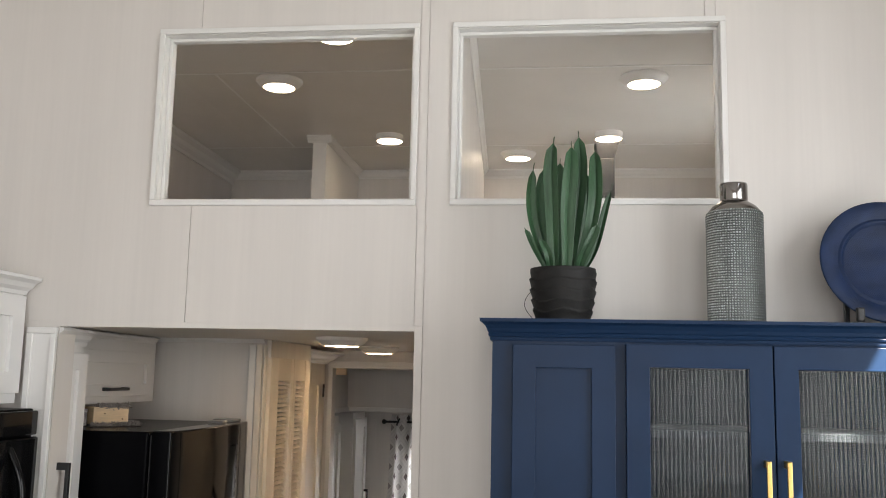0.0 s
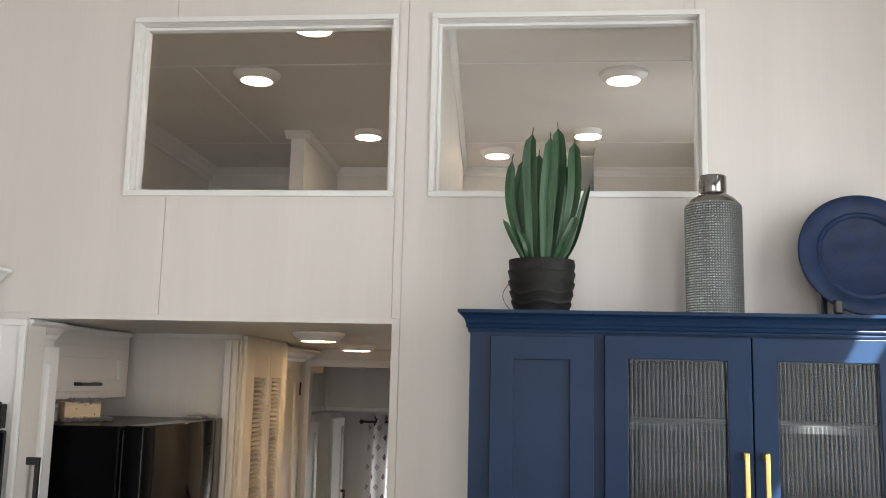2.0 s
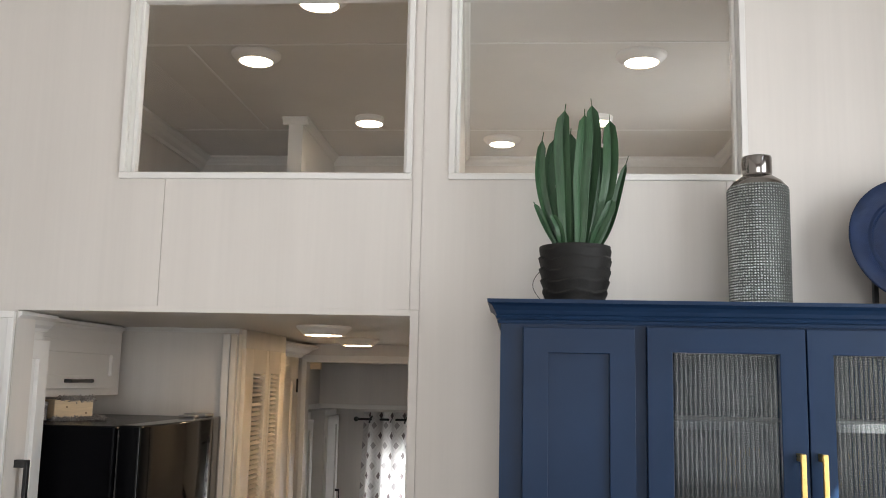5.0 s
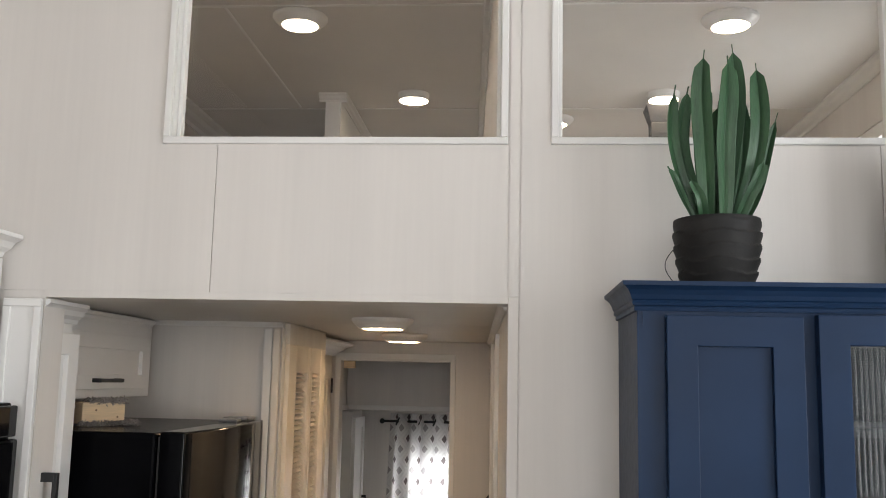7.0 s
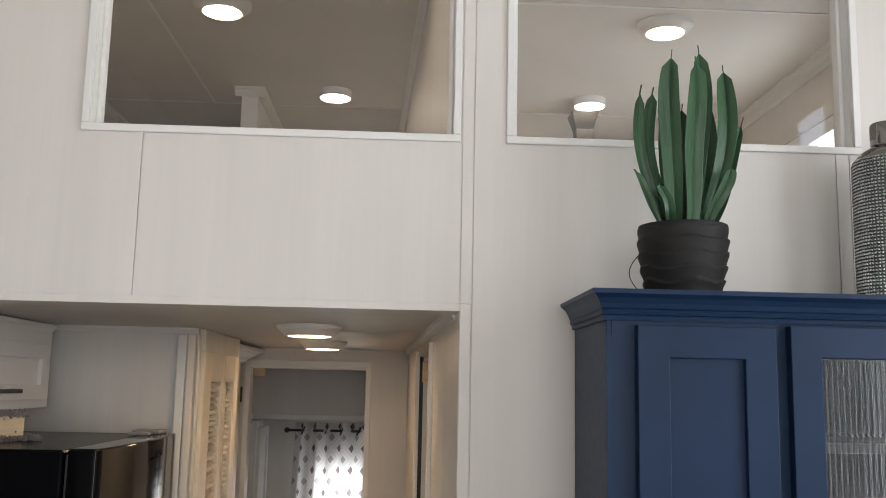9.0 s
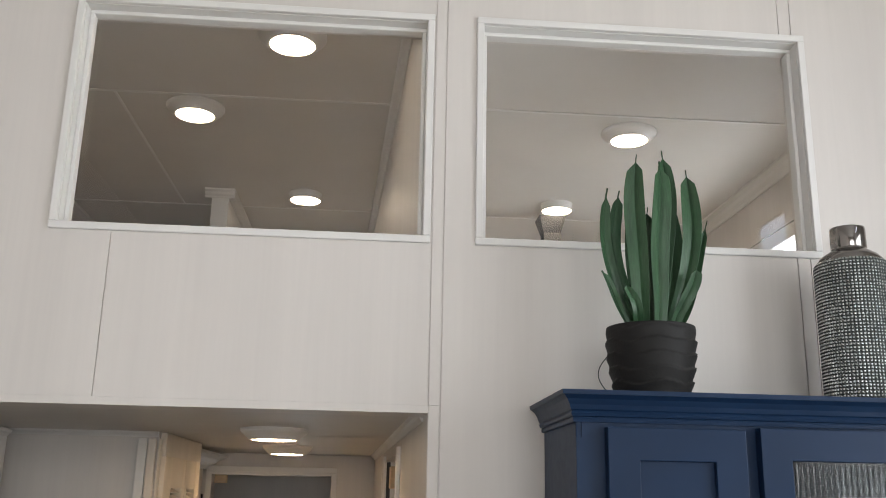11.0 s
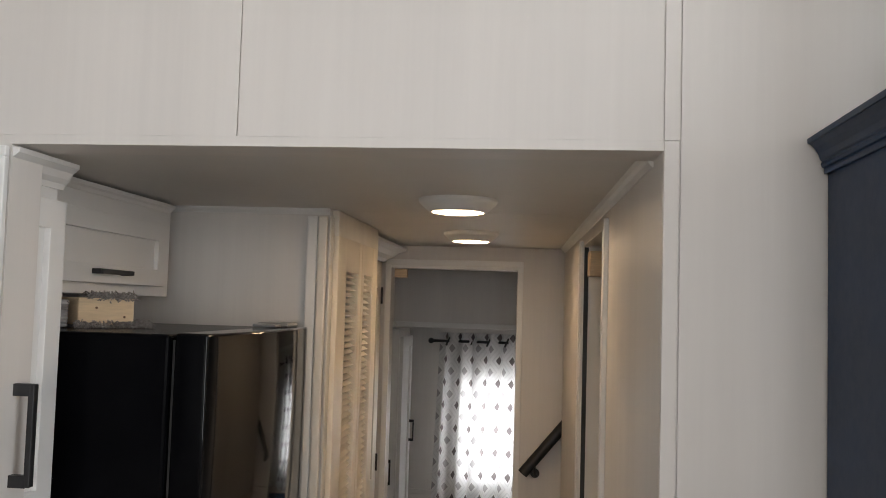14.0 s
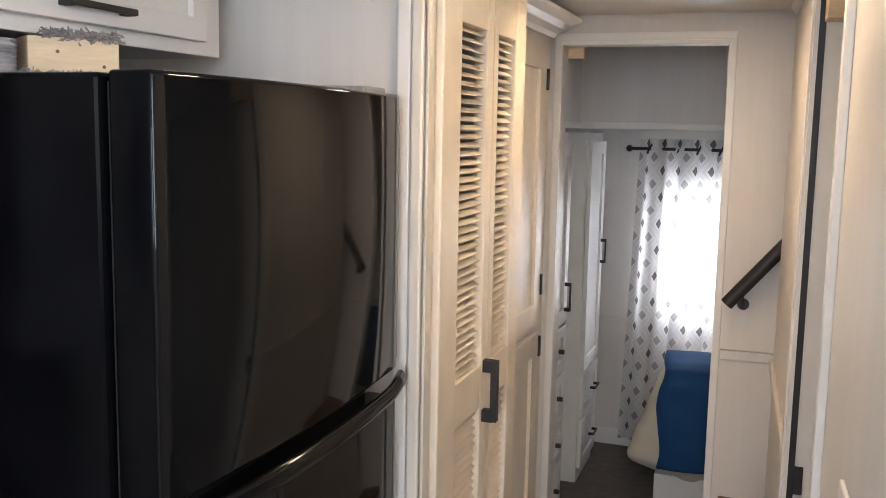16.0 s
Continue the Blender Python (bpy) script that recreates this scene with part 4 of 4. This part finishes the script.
    pts = [Vector((-0.070 - 0.022 * math.sin(math.pi * i / 12), 0.02, 0.005 + 0.075 * i / 12)) for i in range(13)]
    tube(bm, pts, 0.0009, 6)
    part("wire", bm, BLACK, p, "thin dark wire loop")
    return p


plant()


def vase():
    v = thing("vase", "tall silver woven-texture vase with a smoked chrome neck on the hutch", "vase", (0.537, 2.262, HT))
    # body with a raised basket grid
    na, nz, H, R = 390, 264, 0.272, 0.0665
    ang = np.arange(na) * 2 * np.pi / na
    zz = np.linspace(0, H, nz + 1)
    A, Z = np.meshgrid(ang, zz)
    gu, gv = np.abs(np.sin(A * na / 12)), np.abs(np.sin(Z / H * np.pi * nz / 6))
    edge = np.clip(np.minimum(Z, H - Z) / 0.004, 0, 1)
    rad = R + 0.0022 * (np.minimum(gu, gv) ** 0.6 - 0.5) * edge - 0.004 * (1 - np.clip((H - Z) / 0.010, 0, 1)) ** 2 - 0.002 * (1 - np.clip(Z / 0.006, 0, 1)) ** 2
    co = np.stack([rad * np.cos(A), rad * np.sin(A), Z], -1).reshape(-1, 3)
    i = np.arange(na)
    j = np.arange(nz)[:, None]
    q = np.stack([j * na + i, j * na + (i + 1) % na, (j + 1) * na + (i + 1) % na, (j + 1) * na + i], -1).reshape(-1, 4)
    me = bpy.data.meshes.new("vase_body")
    me.from_pydata(co.tolist(), [], q.tolist())
    me.materials.append(SILVER)
    me.materials.append(GROUT)
    idx = np.where((np.broadcast_to(i % 6 <= 1, (nz, na)) | np.broadcast_to(j % 6 <= 1, (nz, na))).reshape(-1), 1, 0).astype(np.int32)
    me.polygons.foreach_set("material_index", idx)
    ob = new("vase_body", me)
    ob.parent = v
    ob["label"] = "silver basket-weave textured body"
    bm = bmesh.new()
    lathe(bm, [(0.060, 0.266), (0.0625, 0.272), (0.052, 0.285), (0.034, 0.297), (0.0315, 0.299), (0.0325, 0.302), (0.0325, 0.338), (0.0315, 0.342), (0.027, 0.342), (0.026, 0.30)], 64)
    part("neck", bm, CHROME, v, "smoked chrome neck and shoulder", True)
    bm = bmesh.new()
    lathe(bm, [(0.062, 0.0), (0.064, 0.003), (0.060, 0.006)], 64)
    part("foot", bm, SILVER, v)


vase()


def plate():
    p = thing("charger_plate", "navy blue woven-look charger plate on a black stand on the hutch", "plate", (0.884, 2.275, HT + 0.150))
    bm = bmesh.new()
    R = 0.153
    lathe(bm, [(0.096, 0.002), (0.104, 0.004), (0.107, 0.010), (0.150, 0.017), (R, 0.018), (R, 0.021), (0.149, 0.0225), (0.113, 0.0165), (0.111, 0.0150),
               (0.109, 0.0150), (0.106, 0.0195), (0.101, 0.0190), (0.098, 0.0085), (0.095, 0.0070), (0.03, 0.007)], 96)
    bmesh.ops.transform(bm, matrix=pose(0, 0, 0, 76, 0, 0), verts=bm.verts)
    for f in bm.faces:
        f.smooth = True
    part("plate_disc", bm, WEAVE, p)
    st = thing("plate_stand", "small black plate stand on the hutch", "stand", (0.884, 2.275, HT))
    for s in (-1, 1):
        bm = bmesh.new()
        box(bm, s * 0.078 - 0.009, s * 0.078 + 0.009, -0.060, 0.05, 0, 0.010, 0.002)
        box(bm, s * 0.078 - 0.009, s * 0.078 + 0.009, -0.064, -0.046, 0.0095, 0.042, 0.004)
        box(bm, s * 0.078 - 0.006, s * 0.078 + 0.006, 0.038, 0.050, 0.0095, 0.11, 0.002)
        part("arm", bm, BLACK, st)
    box_part("cross_bar", (-0.068, 0.068, 0.036, 0.044, 0.002, 0.012), BLACK, st)


plate()

# ---- stair foot and handrail at the hall's end ----
stair = thing("stair_step", "brown wooden stair tread on a white box step", "stair", (-0.475, 4.37, 0))
box_part("riser_box", (0.012, 0.125, 0.012, 0.375, 0, 0.485), HALL_PANEL, stair, 0.002)
box_part("tread", (0, 0.13, 0, 0.376, 0.4855, 0.520), TREAD, stair, 0.006, "brown wooden tread")
rail = thing("handrail", "black round handrail rising along the hall end wall", "handrail", (-0.482, END - 0.055, 1.150))
bm = bmesh.new()
rod(bm, (0, 0, 0), (0.62, 0, 0.755), 0.021, 24)
part("bar", bm, BLACK, rail)
for u in (0.07, 0.55):
    bm = bmesh.new()
    rod(bm, (0.62 * u, 0, 0.755 * u - 0.02), (0.62 * u + 0.004, 0.006, 0.755 * u - 0.062), 0.006, 12)
    rod(bm, (0.62 * u + 0.004, 0.004, 0.755 * u - 0.058), (0.62 * u + 0.004, 0.051, 0.755 * u - 0.058), 0.007, 12)
    rod(bm, (0.62 * u + 0.004, 0.046, 0.755 * u - 0.058), (0.62 * u + 0.004, 0.051, 0.755 * u - 0.058), 0.018, 20)
    part("bracket", bm, BLACK, rail)

# ---- the bedroom ----
BACK = 6.60
structure("wall_bedroom_back", [(X_L, -0.90, BACK, BACK + 0.08, 0, 2.06), (-0.25, X_R, BACK, BACK + 0.08, 0, 2.06), (-0.90, -0.25, BACK, BACK + 0.08, 0, 0.745),
                                (-0.90, -0.25, BACK, BACK + 0.08, 1.40, 2.06)], HALL_PANEL, "grey-white bedroom wall with the curtained window", "wall")
room_window("window_6", -0.90, -0.25, 0.745, 1.40, BACK + 0.01, BACK + 0.05, "y", "small white-framed bedroom window")
structure("wall_bedroom_bulkhead", [(-1.185, X_R, 5.82, 5.86, 1.690, 2.06), (-1.225, -1.185, 4.822, 5.82, 1.690, 2.06), (X_L, X_R, 5.86, 6.60, 1.690, 1.71)], HALL_PANEL,
          "grey-white bulkhead above the bed", "wall")
structure("trim_bulkhead", [(-1.185, X_R, 5.806, 5.82, 1.678, 1.705), (-1.185, -1.171, 4.822, 5.806, 1.678, 1.705)], WHITE, "white trim strip along the bulkhead", "trim", 0.003)
structure("trim_bedroom_rail", [(X_L, -0.90, BACK - 0.012, BACK, 0.668, 0.698)], HALL_PANEL, "chair rail strip on the bedroom wall", "trim", 0.003)
structure("baseboard", [(X_L, X_R, BACK - 0.014, BACK, 0, 0.085)], WHITE, "white baseboard along the bedroom wall", "baseboard", 0.003)
block = thing("pine_block", "short unpainted pine block at the doorway head", "block", (-1.074, END + 0.085, 1.903), kind="structure")
box_part("block_body", (0, 0.094, 0, 0.03, 0, 0.040), PINE, block, 0.002)


def wardrobe(name, y0, y1, label, drawers, doors):
    w = thing(name, label, "wardrobe", (-1.175, y0, 0))
    d = y1 - y0
    box_part("body", (-0.5, 0, 0, d, 0.0, 1.66), CABINET, w, 0.002)
    for z0, z1 in doors:
        shaker_door(w, d - 0.02, z1 - z0, CABINET, stile=0.06, at=(0.001, 0.01, z0), turn=90)
        hz = (z0 + z1) / 2 if len(drawers) < 3 else z0 + 0.11
        bar_handle(w, (0.020, d - 0.06, hz - 0.06), (0.020, d - 0.06, hz + 0.06), (1, 0, 0), BLACK, t=0.010, stand=0.028)
    for z0, z1 in drawers:
        dr = shaker_door(w, d - 0.02, z1 - z0, CABINET, "drawer", stile=0.045, at=(0.001, 0.01, z0), turn=90)
        if len(drawers) < 3:
            bar_handle(dr, (0.020, d / 2, (z0 + z1) / 2), (0.020, d / 2 + 0.10, (z0 + z1) / 2), (1, 0, 0), BLACK, t=0.010, stand=0.028)
        else:
            bm = bmesh.new()
            rod(bm, (0.018, d - 0.12, (z0 + z1) / 2), (0.040, d - 0.12, (z0 + z1) / 2), 0.010, 14)
            part("knob", bm, BLACK, dr)
    return w


wardrobe("wardrobe", 5.97, 6.35, "tall white wardrobe with a door over two drawers", [(0.07, 0.30), (0.31, 0.53)], [(0.545, 1.62)])
wardrobe("dresser_tower", 4.86, 5.55, "white drawer tower with black pulls by the bedroom door", [(0.07, 0.26), (0.27, 0.46), (0.47, 0.66), (0.67, 0.86)], [(0.875, 1.62)])
structure("wall_bedroom_niche", [(-1.39, -1.36, 5.55, 5.97, 0, 1.64)], YELLOW, "pale yellow niche wall between the wardrobes", "wall")


def bed():
    b = thing("bed", "made bed with a cream comforter and a blue runner", "bed", (-0.933, 5.80, 0))
    box_part("base", (0.14, 1.9, 0.03, 0.66, 0.0, 0.155), WHITE, b, 0.004, "white bed base")

    def cloth(name, x0, x1, y0, y1, z0, z1, mat, seed, puff, label, nx=44, ny=40):
        """A draped cover: a rounded slab with soft folds at its sides."""
        bm = bmesh.new()
        bmesh.ops.create_cube(bm, size=1.0)
        bmesh.ops.subdivide_edges(bm, edges=bm.edges[:], cuts=26, use_grid_fill=True)
        for v in bm.verts:
            p = v.co.copy()
            r = 0.24
            q = Vector([max(-0.5 + r, min(0.5 - r, c)) for c in p])
            off = p - q
            if off.length > 1e-6:
                off = off.normalized() * min(r, off.length)
            s = q + off
            w = Vector((x0 + (s.x * 0.96 + 0.5) * (x1 - x0), y0 + (s.y + 0.5) * (y1 - y0), z0 + (s.z + 0.5) * (z1 - z0)))
            if s.x < 0:
                w.x += 0.17 * (-2 * s.x) * (s.z + 0.5)
            fold = noise.noise(Vector((w.x * 5 + seed, w.y * 5, w.z * 2.0))) + 0.5 * noise.noise(Vector((w.x * 12 + seed, w.y * 12, w.z * 5)))
            n = (s.normalized() if s.length else Vector((0, 0, 1)))
            hem = max(0.0, 0.5 - (w.z - z0) / (z1 - z0)) * 2
            flare = 0.05 * hem * (0.4 + 0.6 * math.sin(w.x * 23 + w.y * 19))
            v.co = w + n * puff * fold + Vector((n.x, n.y, 0)) * flare
        return part(name, bm, mat, b, label, True)

    cloth("comforter", -0.05, 1.9, 0.0, 0.70, 0.10, 0.632, COVER, 2.0, 0.045, "puffy cream comforter")
    # runner: a strip that lies over the foot and hangs down its side
    bm = bmesh.new()
    path = [(-0.034, 0.215), (-0.042, 0.29), (-0.046, 0.39), (-0.042, 0.49), (-0.026, 0.58), (0.03, 0.636), (0.12, 0.656), (0.32, 0.658)]
    rows = []
    for k in range(33):
        u = k / 32 * (len(path) - 1)
        i = min(int(u), len(path) - 2)
        f = u - i
        y, z = (path[i][0] * (1 - f) + path[i + 1][0] * f, path[i][1] * (1 - f) + path[i + 1][1] * f)
        row = []
        for j in range(25):
            x = 0.155 + 0.72 * j / 24 + 0.012 * math.sin(k * 0.35)
            g = 0.016 * noise.noise(Vector((x * 5, y * 9, z * 11)))
            row.append((bm.verts.new((x, y + g - 0.012, z + g)), bm.verts.new((x, y + g, z + g - 0.010))))
        rows.append(row)
    for a, c in zip(rows, rows[1:]):
        for j in range(24):
            bm.faces.new((a[j][0], a[j + 1][0], c[j + 1][0], c[j][0]))
            bm.faces.new((a[j][1], c[j][1], c[j + 1][1], a[j + 1][1]))
        for j in (0, 24):
            bm.faces.new((a[j][0], c[j][0], c[j][1], a[j][1]))
    for e in (rows[0], rows[-1]):
        for j in range(24):
            bm.faces.new((e[j][0], e[j + 1][0], e[j + 1][1], e[j][1]))
    bmesh.ops.recalc_face_normals(bm, faces=bm.faces)
    part("runner", bm, RUNNER, b, "folded blue satin runner", True)


bed()


def curtain():
    c = thing("curtain", "sheer white curtain with grey diamonds on black grommets", "curtain", (-1.015, BACK - 0.075, 0.060))
    W, H, nx, nz = 0.80, 1.575, 180, 60
    bm = bmesh.new()
    lay = bm.loops.layers.uv.new("UVMap")
    grid = []
    for j in range(nz + 1):
        v = j / nz
        row = []
        for i in range(nx + 1):
            u = i / nx
            amp = 0.026 * (0.55 + 0.45 * v)
            x = W * u + 0.006 * math.sin(u * 61) - 0.05 * (1 - v) * (1 - u)
            row.append((bm.verts.new((x, amp * math.sin(2 * math.pi * u * 7.0) + 0.006 * math.sin(u * 31 + v * 4), H * v)), (W * u * 1.35, H * v)))
        grid.append(row)
    for a, b in zip(grid, grid[1:]):
        for i in range(nx):
            quad = (a[i], a[i + 1], b[i + 1], b[i])
            f = bm.faces.new([q[0] for q in quad])
            for loop, q in zip(f.loops, quad):
                loop[lay].uv = q[1]
    part("panel", bm, CLOTH, c, "sheer printed panel", True)
    rodd = thing("curtain_rod", "black curtain rod with ball ends above the bedroom window", "curtain rod", (-1.062, BACK - 0.075, 1.585))
    bm = bmesh.new()
    rod(bm, (0, 0, 0), (0.92, 0, 0), 0.008, 16)
    part("bar", bm, BLACK, rodd)
    for x in (-0.008, 0.928):
        bm = bmesh.new()
        bmesh.ops.create_uvsphere(bm, u_segments=18, v_segments=12, radius=0.017, matrix=Matrix.Translation((x, 0, 0)))
        part("finial", bm, BLACK, rodd, smooth=True)
    for x in (0.02, 0.90):
        bm = bmesh.new()
        rod(bm, (x, 0, 0), (x, 0.073, 0), 0.006, 12)
        part("bracket", bm, BLACK, rodd)
    for x in (0.094, 0.148 + 0.093, 0.336, 0.442, 0.55, 0.66, 0.76):
        bm = bmesh.new()
        ring = []
        for i in range(28):
            a = 2 * math.pi * i / 28
            ring.append([bm.verts.new((x + 0.006 * math.cos(q) + 0.010 * math.sin(a), (0.022 + 0.006 * math.sin(q)) * math.cos(a), (0.022 + 0.006 * math.sin(q)) * math.sin(a)))
                         for q in [2 * math.pi * s / 8 for s in range(8)]])
        for a in range(28):
            for s in range(8):
                bm.faces.new((ring[a][s], ring[(a + 1) % 28][s], ring[(a + 1) % 28][(s + 1) % 8], ring[a][(s + 1) % 8]))
        bmesh.ops.recalc_face_normals(bm, faces=bm.faces)
        part("grommet", bm, BLACK, rodd, smooth=True)


curtain()
structure("backdrop", [(-1.8, 0.6, 7.0, 7.02, 0.2, 2.2)], material("bright_outdoor_haze", (0.9, 0.95, 1.0), 0.9, emit=0.18, amount=0.05), "plain bright outdoors behind the bedroom window")
structure("backdrop_loft", [(1.36, 1.38, 2.9, 4.7, 2.15, 2.95)], bpy.data.materials["bright_outdoor_haze"], "plain bright outdoors behind the loft window", "backdrop")
